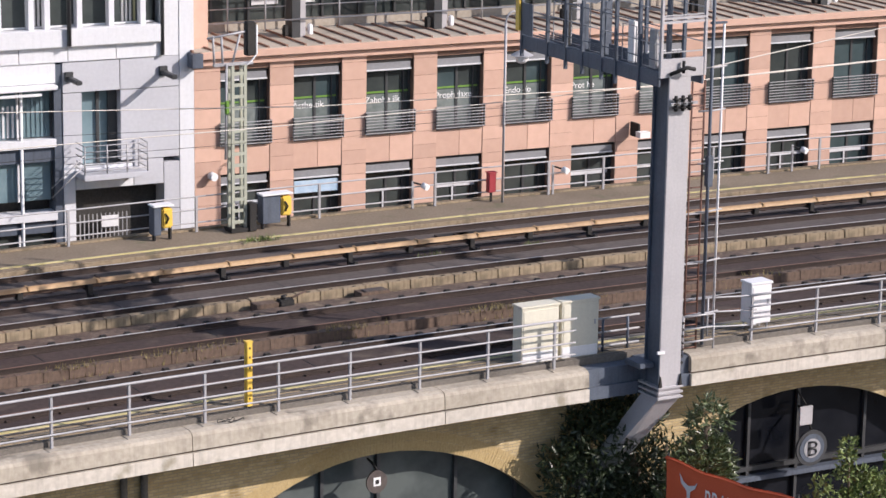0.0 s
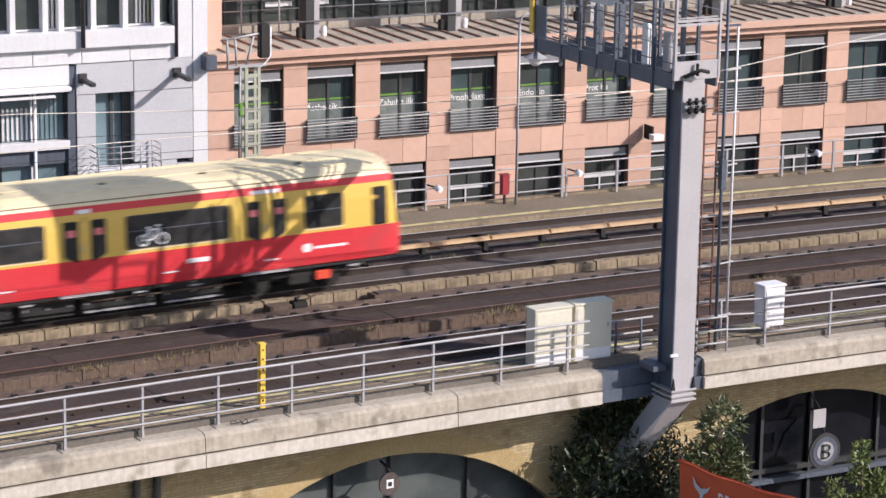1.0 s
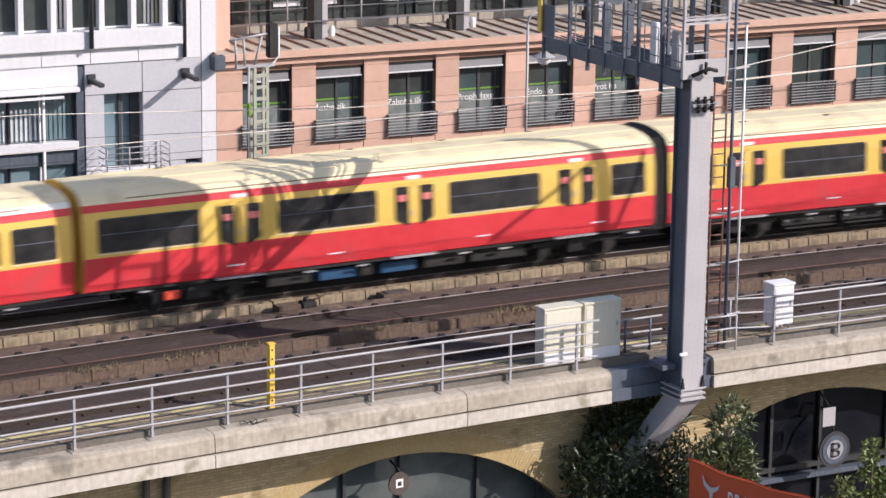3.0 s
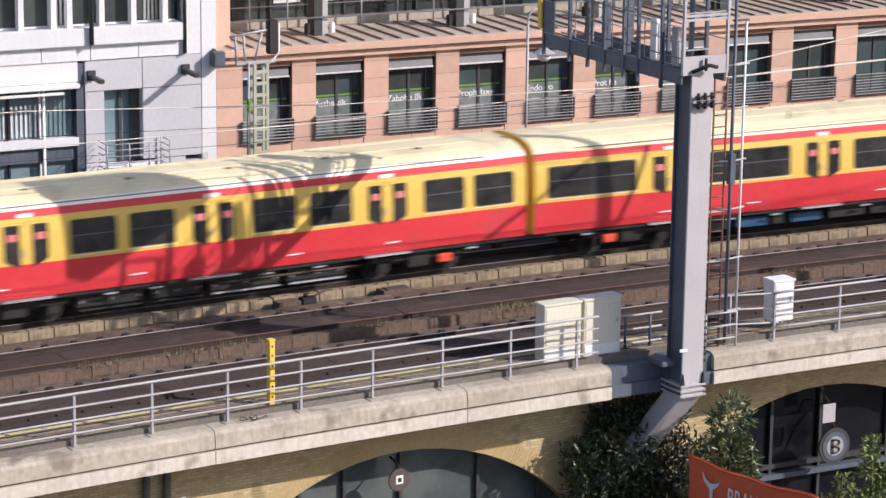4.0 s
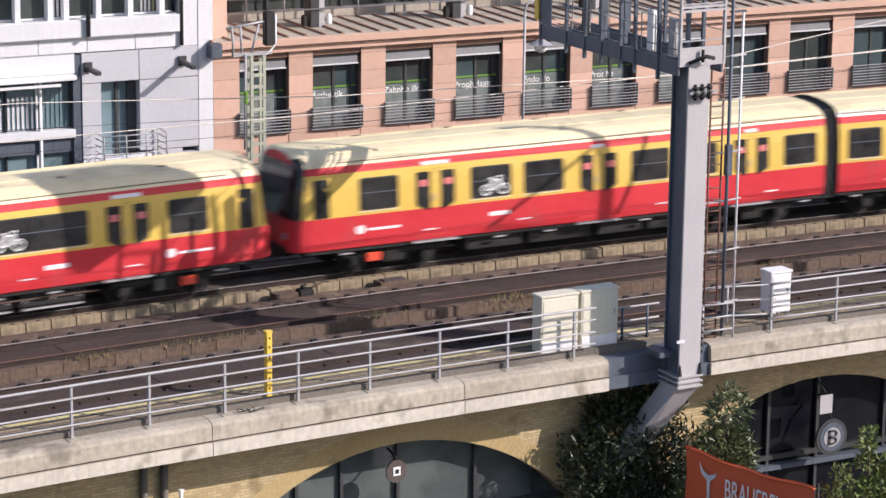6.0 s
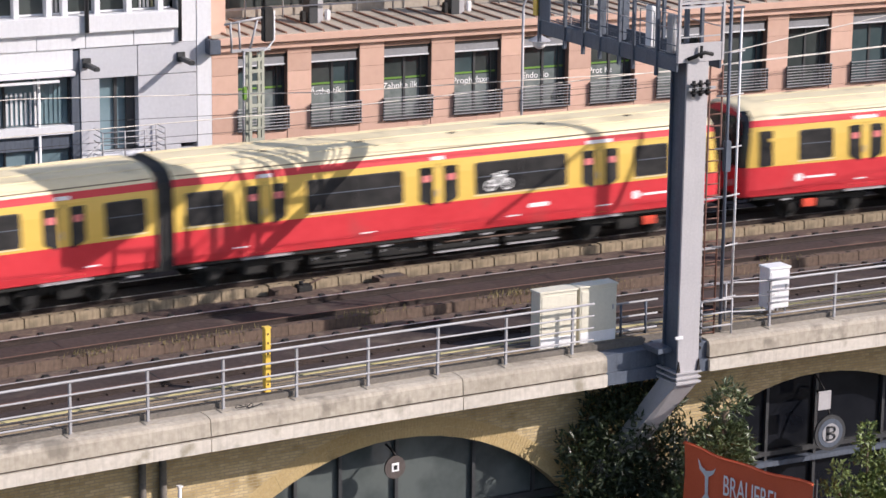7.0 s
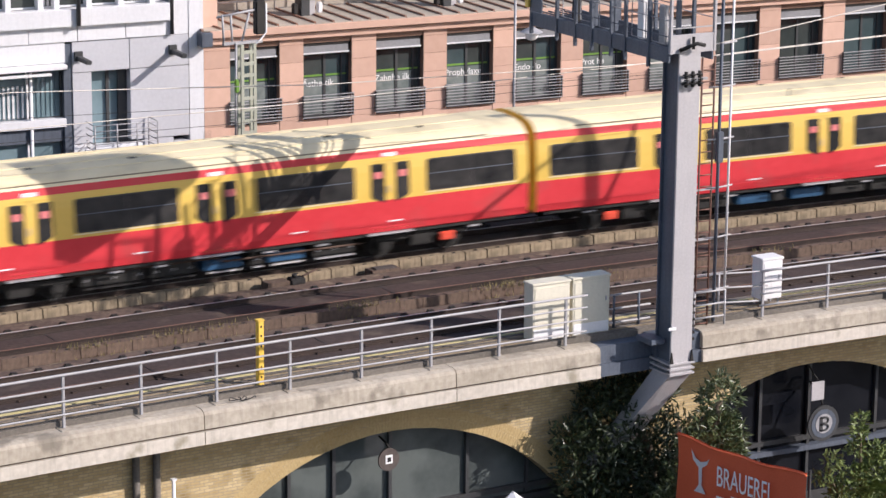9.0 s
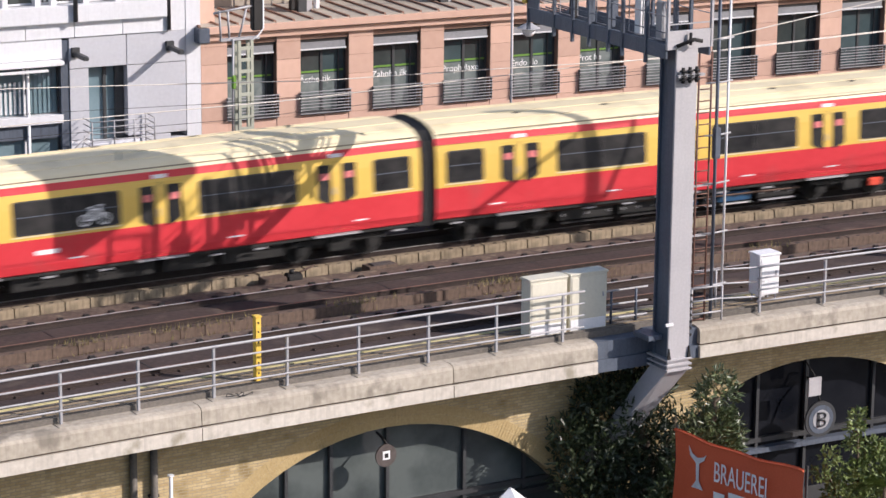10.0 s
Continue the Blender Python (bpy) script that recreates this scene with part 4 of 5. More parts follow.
flat(caster, [(-2.85, 8.75 + 0.35), (-2.25, 8.95), (0.35, 10.25), (1.25, 10.75), (1.25, 12.2), (0.9, 12.5), (-2.0, 12.5), (-2.85, 11.6)], 0.5, 0.35)
part("equipment_cabin", caster, MASTB, gan)
part("cabin_post", boxed(-0.05, 0.05, 0.6, 0.7, 7.2, 10.1), MASTB, gan)
for y, z0, z1, m in ((0.5, 7.24, 8.2, GALV), (1.45, 7.24, 8.3, CABWHITE), (2.75, 7.24, 8.6, MASTB), (3.7, 7.24, 8.4, MASTB), (4.5, 7.24, 8.9, BLACK)):
    part("equipment_case", boxed(gx0 + 0.16, gx0 + 0.30, y, y + 0.26, z0, z1, bevel=0.02), m, gan)
for y, z0, z1 in ((0.3, 7.3, 8.25), (1.2, 7.3, 8.2), (2.7, 7.3, 8.55), (3.6, 7.35, 8.25), (4.45, 7.3, 8.3), (2.1, 8.45, 8.9)):
    part("pipe_loop", tubed([(gx0 + 0.08, y, z0), (gx0 + 0.08, y, z1), (gx0 + 0.08, y + 0.62, z1), (gx0 + 0.08, y + 0.62, z0), (gx0 + 0.08, y, z0)], 0.016, 6), GALV, gan)

ladder = thing("ladder", on_line(-1.74, -10.6, 0), "steel ladder with side poles beside the mast", "ladder")
for x in (-0.12, 0.26):
    part("stile", tubed([(x, 0, -0.45), (x, 0, 6.7)], 0.027, 8), LADDERM, ladder)
rung = mesh_of("rung", tubed([(-0.12, 0, 0), (0.26, 0, 0)], 0.020, 6), LADDERM)
for k in range(23):
    again("rung", rung, ladder, Matrix.Translation((0, 0, -0.25 + 0.3 * k)))
part("riser", tubed([(0.42, -0.05, -0.2), (0.42, -0.05, 9.6)], 0.045, 8), MASTB, ladder)
part("pole", tubed([(0.78, 0.0, 0.6), (0.78, 0.0, 8.1)], 0.032, 8), CABWHITE, ladder, "slender pale pole beside the ladder")
part("pole_head", boxed(0.38, 0.84, -0.04, 0.04, 8.1, 8.15), MASTB, ladder)
for z in (0.62, 2.0, 3.3, 4.55, 5.9, 7.0):
    part("stand_off", tubed([(0.1, 0, z), (0.5, -0.04, z), (0.9, 0, z + 0.02)], 0.026, 6), GALV, ladder)
for x in (-0.22, -0.06, 0.12):
    part("inner_stile", tubed([(x, 0.35, -0.2), (x, 0.35, 4.3)], 0.022, 6), GALV, ladder)
for k in range(16):
    part("inner_rung", tubed([(-0.22, 0.35, 0.1 + 0.27 * k), (0.12, 0.35, 0.1 + 0.27 * k)], 0.017, 6), GALV, ladder)
for z in (0.62, 2.0, 3.3):
    part("collar_bar", boxed(-0.30, 0.5, -0.02, 0.02, z - 0.05, z), GALV, ladder)
part("junction_box", boxed(0.34, 0.52, -0.14, 0.02, 3.95, 4.75, bevel=0.02), MASTB, ladder, "blue-grey box on the riser pipe")


def wire(pts, r, label, m=None):
    """A slack line through places (s, o, z)."""
    w = thing("overhead_wire", HERE, label, "wire", "wires over the tracks")
    line = []
    for (a, b) in zip(pts, pts[1:]):
        for k in range(12):
            f = k / 12
            line.append(at(*[u + (v - u) * f for u, v in zip(a, b)]))
    line.append(at(*pts[-1]))
    part("strand", tubed(line, r, 6), m or WIREM, w)


wire([(-58, -4.4, 7.0), (-18.3, -4.4, 6.17), (-9.5, -4.4, 5.60), (1.0, -4.4, 5.34), (9.15, -4.4, 5.58), (60, -4.4, 6.6)], 0.0135, "pale contact wire over the tracks")
wire([(-58, -7.9, 6.2), (-19.4, -7.9, 6.02), (-12.7, -7.9, 5.93), (-7.5, -7.9, 5.99), (-1.3, -7.9, 6.10), (5.5, -7.9, 6.28), (60, -7.9, 7.6)], 0.0135, "pale contact wire over the near track")
wire([(-2.1, -11.25, 7.1), (3.8, -11.3, 7.83), (40, -11.3, 12.3)], 0.015, "pale feeder wire rising from the mast")
wire([(-58, -4.4, 7.3), (-12, -4.4, 5.25), (3, -4.4, 5.0), (60, -4.4, 6.3)], 0.007, "thin dark wire over the tracks", BLACK)
wire([(-58, -7.9, 6.6), (-14, -7.9, 5.6), (3, -7.9, 5.75), (60, -7.9, 7.2)], 0.007, "thin dark wire over the near track", BLACK)

# stands out of view; its column, arm and stays only shape shadows on the cars
tall = thing("catenary_mast", on_line(12.55, -11.9, 0), "unseen tall slim mast with stays, added to cast shadows on the train", "mast")
part("column", boxed(-0.12, 0.12, 0.0, 0.22, -1.2, 12.4), MASTG, tall)
part("foot", boxed(-0.4, 0.4, 0.1, 1.6, -1.25, -0.7), MASTB, tall)
part("arm", tubed([(0, 0.15, 12.3), (-0.3, 0.2, 12.9), (-1.2, 0.4, 13.1), (-2.0, 0.6, 12.9)], 0.12, 8), MASTG, tall)
part("stay", tubed([(-0.2, 0.15, 11.9), (-4.1, 0.15, 9.6)], 0.07, 6), MASTG, tall)
part("stay", tubed([(0.4, 0.15, 9.8), (1.6, 0.15, 12.1)], 0.07, 6), MASTG, tall)
part("tie", tubed([(-4.1, 0.15, 9.6), (0.0, 0.15, 9.5)], 0.03, 6), MASTG, tall)
part("top_tie", tubed([(0.0, 0.15, 12.0), (1.6, 0.15, 12.1)], 0.03, 6), MASTG, tall)
part("tie", tubed([(0.2, 0.15, 9.8), (0.45, 0.15, 9.8)], 0.05, 6), MASTG, tall)

# ---- far side of the viaduct ----
rail2 = thing("railing", HERE, "galvanised steel railing along the far walkway", "railing", "railings on the viaduct")
for s in (-20.1, -16.1, -12.15, -8.17, -4.18, -0.27, 3.7, 5.67, 9.7, 11.8, 13.75, 17.7):
    part("post", boxed(-0.035, 0.035, -0.035, 0.035, 0.1, 1.17), GALV, rail2, place=on_line(s, 5.5, 0))
for z in (1.16, 0.77, 0.38):
    part("bar", tubed([at(-24 + 2.2 * k, 5.5, z) for k in range(22)], 0.024, 8), GALV, rail2)

lat = thing("lattice_mast", on_line(-7.05, 5.1, 0.1), "pale green lattice steel mast on the walkway", "mast")
LATM = mat("pale_green_grey_paint", (0.33, 0.34, 0.27), (0.43, 0.44, 0.36), 0.6, 0.1, big=1, fine=18, bump=0.05)
for x in (-0.20, 0.20):
    for y in (-0.12, 0.12):
        part("leg", boxed(x - 0.045, x + 0.045, y - 0.04, y + 0.04, 0, 4.95), LATM, lat)
for k in range(14):
    z = 0.25 + 0.34 * k
    part("batten", boxed(-0.17, 0.17, -0.16, -0.13, z, z + 0.10), LATM, lat)
part("foot", boxed(-0.3, 0.3, -0.25, 0.25, 0, 0.12), BLACK, lat)
part("cross_arm", boxed(-0.75, 0.5, -0.06, 0.06, 4.95, 5.03), GALV, lat)
for x in (-0.72, -0.45):
    part("prop", tubed([(x, 0, 4.95), (x - 0.05, 0, 5.85)], 0.035, 8), GALV, lat)
part("brace", tubed([(-0.15, 0, 5.0), (0.1, 0, 5.85)], 0.035, 8), GALV, lat)
part("top_bar", tubed([(-0.95, 0, 5.78), (0.55, 0, 5.95)], 0.035, 8), GALV, lat)
part("switch_box", boxed(0.28, 0.58, -0.1, 0.15, 5.2, 6.2, bevel=0.03), BLACK, lat)
part("cable", tubed([(0.62, -0.05, 6.1), (0.62, -0.05, 5.25), (0.45, -0.05, 5.05), (0.15, -0.05, 4.85)], 0.03, 8), CABWHITE, lat)
part("side_pipe", tubed([(-0.42, -0.1, 2.2), (-0.38, -0.1, 5.0)], 0.035, 8), GALV, lat)
part("green_tag", boxed(-0.46, -0.33, -0.2, -0.1, 3.55, 3.95, bevel=0.03), GREENL, lat)
part("kick_box", boxed(0.26, 0.5, -0.3, 0.0, 0.0, 0.85, bevel=0.02), BLACK, lat)

lamp_post = thing("street_lamp", on_line(1.88, 5.14, 0.1), "slender grey lamp post with a swan-neck and bell shade", "street lamp")
part("pole", tubed([(0, 0, 0), (0, 0, 5.6)], 0.042, 10), GALV, lamp_post)
part("neck", tubed([(0, 0, 5.55)] + [(0.26 - 0.26 * math.cos(a), 0, 5.6 + 0.36 * math.sin(a)) for a in [math.pi * k / 10 for k in range(11)]] + [(0.56, 0, 5.2), (0.58, 0, 4.8)], 0.034, 8), GALV, lamp_post)
bm = bmesh.new()
bmesh.ops.create_cone(bm, segments=20, radius1=0.36, radius2=0.08, depth=0.16, cap_ends=True)
bmesh.ops.translate(bm, verts=bm.verts, vec=(0.59, 0, 4.66))
part("shade", bm, GALV, lamp_post)
bm = bmesh.new()
bmesh.ops.create_uvsphere(bm, u_segments=16, v_segments=10, radius=0.22)
bmesh.ops.translate(bm, verts=bm.verts, vec=(0.59, 0, 4.53))
part("globe", bm, CABWHITE, lamp_post, "milky glass globe")


def signal_box(s, o, w, label):
    b = thing("signal_cabinet", on_line(s, o, 0.1), label, "signal cabinet", "signal cabinets on the far walkway")
    part("back", boxed(-w, -0.02, -0.1, 0.25, 0.15, 1.0, bevel=0.02), MASTB, b)
    part("front", boxed(0.0, 0.34, -0.14, 0.25, 0.35, 0.95, bevel=0.05), YPOST, b, "yellow front with a moulded shape")
    part("handle", tubed([(0.08, -0.16, 0.8), (0.18, -0.18, 0.65), (0.1, -0.16, 0.5)], 0.03, 6), BLACK, b)
    part("roof", boxed(-w - 0.03, 0.37, -0.17, 0.28, 1.0, 1.05, bevel=0.015), CABWHITE, b)
    for x in (-w + 0.03, 0.28):
        part("leg", boxed(x, x + 0.05, -0.05, 0.1, 0, 0.36), BLACK, b)


signal_box(-9.5, 5.05, 0.26, "blue-grey and yellow signal cabinet on the walkway")
signal_box(-5.72, 5.0, 0.62, "dark and yellow signal cabinet beside the lattice mast")
for s, z in ((-0.75, 0.82), (6.35 - 2.2, 0.9), (13.0, 0.85)):
    spk = thing("floodlight", on_line(s, 5.5, 0), "small white floodlight on the far railing", "floodlight", "floodlights on the far railing")
    part("head", tubed([(0.0, -0.12, z), (0.06, -0.30, z - 0.05)], 0.10, 12), CABWHITE, spk)
    part("arm", tubed([(-0.3, 0.0, z + 0.1), (0.0, -0.1, z)], 0.03, 6), BLACK, spk)
    part("stem", boxed(-0.33, -0.27, -0.03, 0.03, 0.1, z + 0.14), GALV, spk)
red = thing("fire_cabinet", on_line(1.62, 5.35, 0.1), "red cabinet beside the lamp post", "cabinet")
part("body", boxed(-0.16, 0.10, -0.1, 0.1, 0.3, 0.92, bevel=0.02), FIRERED, red)
part("roof", boxed(-0.18, 0.12, -0.12, 0.12, 0.92, 0.95), FIRERED, red)
part("leg", boxed(-0.06, 0.0, -0.03, 0.03, 0, 0.3), BLACK, red)

# ---- buildings behind the viaduct ----
FACE = Matrix.Translation((0, 11.0, 0)) @ Matrix.Rotation(radians(-2.19), 4, "Z")


def word(text, size, m, parent, place, name="lettering"):
    cu = bpy.data.curves.new(name, "FONT")
    cu.body, cu.size, cu.extrude = text, size, 0.004
    cu.materials.append(m)
    ob = new(name, cu)
    ob.parent = parent
    ob.matrix_basis = place @ Matrix.Rotation(math.pi / 2, 4, "X")
    return ob


office = thing("office_building", FACE, "salmon sandstone office building with dark windows and roof terrace", "building")
WINS = [(-1.99, 1.70), (0.53, 1.70), (3.09, 1.71), (5.64, 1.72), (8.21, 1.70), (10.75, 1.72), (13.35, 1.76), (15.97, 1.77), (18.60, 1.78), (21.28, 1.84), (24.0, 1.84), (26.75, 1.84), (29.5, 1.84)]
EDGES = [-2.87] + [v for a, w in WINS for v in (a, a + w)] + [34.0]
part("room_wall", boxed(-2.7, 34, 2.6, 2.8, GZ, 3.9), ROOM, office)
part("room_floor", boxed(-2.7, 34, 0.5, 2.6, 0.5, 0.7), ROOM, office)
part("room_ceiling", boxed(-2.7, 34, 0.45, 2.6, 3.86, 3.96), ROOM, office)
part("end_wall", boxed(-2.87, -2.6, 0.5, 9, GZ, 3.96), STONEJ, office)
piers = [(EDGES[i], EDGES[i + 1]) for i in range(0, len(EDGES), 2)]
ZP = [GZ, -4.2, -2.4, -1.78, -1.16, -0.54, 0.08, 0.42, 0.88, 1.33, 1.95, 2.57, 3.19, 3.76, 3.98]
for a, b in piers:
    pier = part("pier", boxed(a + 0.01, b - 0.01, 0.02, 0.46, GZ, 3.97), STONEJ, office)
    for z0, z1 in zip(ZP, ZP[1:]):
        part("panel", boxed(a, b, 0.0, 0.06, z0 + 0.006, z1 - 0.006), STONE, pier)
for a, w in WINS:
    sp = part("spandrel", boxed(a, a + w, 0.05, 0.46, 0.44, 1.31), STONEJ, office)
    for k in (0, 1):
        part("panel", boxed(a + 0.008 + k * w / 2, a + (k + 1) * w / 2 - 0.008, 0.02, 0.08, 0.425, 1.325), STONE, sp)
    part("lintel", boxed(a, a + w, 0.05, 0.46, 3.78, 3.975), STONEJ, office)

WORDS = {1: "Ästhe tik", 2: "Zahnhe ilk", 3: "Prophylaxe", 4: "Endo do", 5: "Prot he"}
for i, (a, w) in enumerate(WINS):
    for z0, z1, up in ((1.33, 3.78, True), (-2.6, 0.43, False)):
        win = part("window", boxed(a, a + w, 0.30, 0.36, z0, z0 + 0.07), DARKF, office)
        for x in (a, a + w * 0.5 - 0.045, a + w - 0.07):
            part("stile", boxed(x, x + (0.09 if x not in (a, a + w - 0.07) else 0.07), 0.28, 0.36, z0 + 0.07, z1 - 0.07), DARKF, win)
        part("head", boxed(a, a + w, 0.28, 0.36, z1 - 0.07, z1), DARKF, win)
        for k in (0, 1):
            x0 = a + 0.07 if k == 0 else a + w * 0.5 + 0.045
            x1 = a + w * 0.5 - 0.045 if k == 0 else a + w - 0.07
            part("pane", boxed(x0, x1, 0.315, 0.325, z0 + 0.07, z1 - 0.07), GLASSD if (up and (i + k * 2) % 3 == 0) or i in (9, 10) else GLASS, win)
            if up and i < 7:
                part("lime_stripe", boxed(x0, x1, 0.305, 0.312, 2.64, 2.70), GREENL, win, "lime green stripe on the glass")
        part("blind_box", boxed(a + 0.02, a + w - 0.02, 0.10, 0.26, z1 - 0.10, z1 - 0.01), BLACK, win)
        part("blind", boxed(a + 0.03, a + w - 0.09, 0.08, 0.24, z1 - 0.33, z1 - 0.11, bevel=0.01), BLINDG, win, "grey rolled blind in its case")
        part("blind_rail", boxed(a + 0.03, a + w - 0.07, 0.05, 0.08, z1 - 0.365, z1 - 0.32), BLIND, win)
        if up and i < 7:      # frosted film on the lower part of the panes
            for x0, x1 in ((a + 0.075, a + w * 0.5 - 0.05), (a + w * 0.5 + 0.05, a + w - 0.30)):
                part("window_film", boxed(x0, x1, 0.306, 0.313, z0 + 0.08, 2.60), FILM, win, "grey-green frosted film")
        part("reveal_frame", boxed(a + w - 0.28, a + w - 0.24, 0.27, 0.31, z0 + 0.07, z1 - 0.35), DARKF, win)
        if up and i in WORDS:
            word(WORDS[i], 0.30, WHITEP, win, Matrix.Translation((a + 0.08, 0.30, 2.32)))
        if not up and i % 3 != 1:
            part("desk_edge", boxed(a + 0.12, a + w - 0.15, 0.26, 0.275, -0.62 - 0.06 * (i % 2), -0.54), BLIND, win)
            part("desk_leg", boxed(a + w * 0.42, a + w * 0.42 + 0.06, 0.26, 0.275, -1.4, -0.62), BLIND, win)
    bal = part("balustrade", boxed(a - 0.03, a - 0.01, -0.10, 0.0, 1.36, 2.10), DARKF, office)
    part("side_bar", boxed(a + w + 0.01, a + w + 0.03, -0.10, 0.0, 1.36, 2.10), DARKF, bal)
    for k in range(8):
        part("bar", boxed(a - 0.07, a + w + 0.04, -0.125, -0.10, 1.38 + 0.10 * k, 1.38 + 0.10 * k + 0.026), GALV, bal)
    part("sill", boxed(a, a + w, -0.03, 0.3, 1.325, 1.345), DARKF, bal)
part("info_sign", boxed(0.6, 2.15, 0.10, 0.14, -0.42, -0.02), mat("pale_blue_sign", (0.34, 0.48, 0.62), (0.5, 0.62, 0.72), 0.5, big=1.5, fine=6, bump=0), office, "pale blue sign in a window")
part("cornice", boxed(-2.95, 34, -0.14, 0.6, 3.98, 4.16), STONE, office)
part("cornice_top", boxed(-3.0, 34, -0.30, 0.4, 4.20, 4.42, bevel=0.015), STONE, office)
part("cornice_gap", boxed(-2.9, 34, -0.08, 0.5, 4.15, 4.21), STONEJ, office)
terr = part("terrace_deck", boxed(-2.9, 34, 0.3, 3.3, 4.1, 4.40), STONEJ, office)
slabm = mesh_of("slab", boxed(0.02, 0.62, -0.18, 3.2, 4.40, 4.445), TERRACE)
seam = mesh_of("seam", boxed(-0.045, 0.02, -0.15, 3.1, 4.41, 4.50), STONEJ)
for k in range(56):
    again("slab", slabm, terr, Matrix.Translation((-2.95 + 0.64 * k, 0, 0)))
    again("seam", seam, terr, Matrix.Translation((-2.95 + 0.64 * k, 0, 0)))
up = part("upper_wall", boxed(-2.8, 34, 3.45, 3.6, 4.42, 4.75), TERRACE, office)
part("upper_glazing", boxed(-2.8, 34, 3.5, 3.55, 4.75, 8.6), GLASS, up)
for k in range(28):
    x = -2.3 + 1.33 * k
    part("upper_stile", boxed(x, x + 0.08, 3.42, 3.5, 4.75, 8.6), DARKF, up)
    if k % 3 != 1:
        part("inner_shelf", boxed(x + 0.15, x + 1.1, 3.46, 3.49, 5.25, 5.4), BLIND, up)
for k in range(7):
    x = 1.05 + 5.12 * k
    col = part("column", boxed(x, x + 0.30, 1.35, 1.9, 4.42, 9.0, bevel=0.01), DARKF, office)
    part("facing", boxed(x + 0.31, x + 0.50, 1.40, 1.9, 4.42, 9.0), MASTG, col)
    for dx in (-0.25, 0.62):
        part("spot", boxed(x + dx, x + dx + 0.16, 1.4, 1.6, 4.5, 4.85, bevel=0.03), BLACK if dx < 0 else CABWHITE, col)
left_pier = part("upper_pier", boxed(-2.87, -2.2, 0.5, 3.4, 4.42, 9.0), STONE, office)
tr = part("terrace_rail", tubed([(-2.2, 1.3, 5.05), (34, 1.3, 5.05)], 0.028, 8), GALV, office)
for k in range(26):
    x = -0.56 + 1.33 * k
    part("rail_post", tubed([(x, 2.9, 4.44), (x, 2.9, 5.9)], 0.03, 8), GALV, tr)
for z in (5.25, 5.6, 5.9):
    part("rail_bar", tubed([(-2.1, 2.9, z), (34, 2.9, z)], 0.02, 8), GALV, tr)
part("wall_lamp", tubed([(-2.35, -0.05, 0.45), (-2.30, -0.28, 0.42)], 0.13, 12), CABWHITE, office, "round white wall lamp")
part("roof_above", boxed(-2.9, 34, 3.4, 12, 8.6, 9.0), TERRACE, office)
hook = part("blade_sign", boxed(13.0, 13.06, -0.62, -0.05, 0.62, 1.1), BLACK, office, "small projecting sign")
part("sign_face", boxed(12.9, 13.3, -0.9, -0.6, 0.66, 0.86), WHITEP, hook)

white = thing("white_building", FACE, "white and grey panelled building with blue windows and a balcony", "building")
# body behind the front panels
part("core", boxed(-30, -2.9, 0.75, 9, GZ, 12), ROOM, white)
part("corner_strip", boxed(-3.36, -2.88, 0.0, 0.75, GZ, 12), WHITE, white)
for x0, x1, z0, z1, m in ((-7.19, -5.34, 3.40, 4.36, GREYP), (-5.32, -3.38, 3.40, 4.36, GREYP), (-7.19, -6.58, 1.16, 3.38, GREYP), (-5.32, -3.38, 1.16, 3.38, GREYP), (-4.9, -3.92, 0.33, 1.14, GREYP),
                          (-3.90, -3.38, -0.5, 1.0, GREYP), (-3.9, -3.38, GZ, -0.52, GREYP), (-7.19, -6.82, GZ, 1.14, WHITE), (-6.8, -4.92, 0.33, 1.04, WHITE)):
    part("wall_panel", boxed(x0, x1, 0.0, 0.75, z0, z1, bevel=0.008), m, white)
for k in range(17):      # white band under the upper windows, in panels
    x = -3.90 - 1.56 * (k + 1)
    part("band_panel", boxed(x + 0.008, x + 1.552, -0.05, 0.75, 4.375, 5.36, bevel=0.01), WHITE, white)
part("band_panel", boxed(-3.88, -3.37, 0.02, 0.75, 4.375, 12), WHITE, white)
part("band_ledge", boxed(-30, -4.05, -0.22, 0.2, 4.86, 5.40, bevel=0.015), WHITE, white)
part("down_pipe", tubed([(-3.96, -0.12, 4.42), (-3.96, -0.12, 12)], 0.06, 10), DARKF, white)
part("down_pipe", tubed([(-7.05, -0.30, 4.9), (-7.05, -0.30, 12)], 0.07, 10), DARKF, white)
x = -4.12
for k in range(22):      # tall upper windows between white posts
    wdt = 0.86 if k % 4 else 0.34
    u = part("upper_window", boxed(x - wdt, x, 0.30, 0.36, 5.40, 5.46), WHITE, white)
    part("pane", boxed(x - wdt, x, 0.32, 0.33, 5.46, 9.0), GLASS, u)
    part("post", boxed(x - wdt - 0.17, x - wdt, 0.0, 0.4, 5.40, 9.0), WHITE, u)
    if k % 3 == 1:
        for j in range(4):
            part("curtain_fold", tubed([(x - 0.1 - 0.13 * j, 0.31, 5.48), (x - 0.1 - 0.13 * j, 0.31, 9.0)], 0.04, 6), mat("olive_curtain", (0.30, 0.29, 0.15), (0.42, 0.40, 0.24), 0.9) if k == 1 and j == 0 else BLIND, u)
    x -= wdt + 0.17
part("upper_head", boxed(-30, -3.37, -0.1, 0.75, 9.0, 12), WHITE, white)
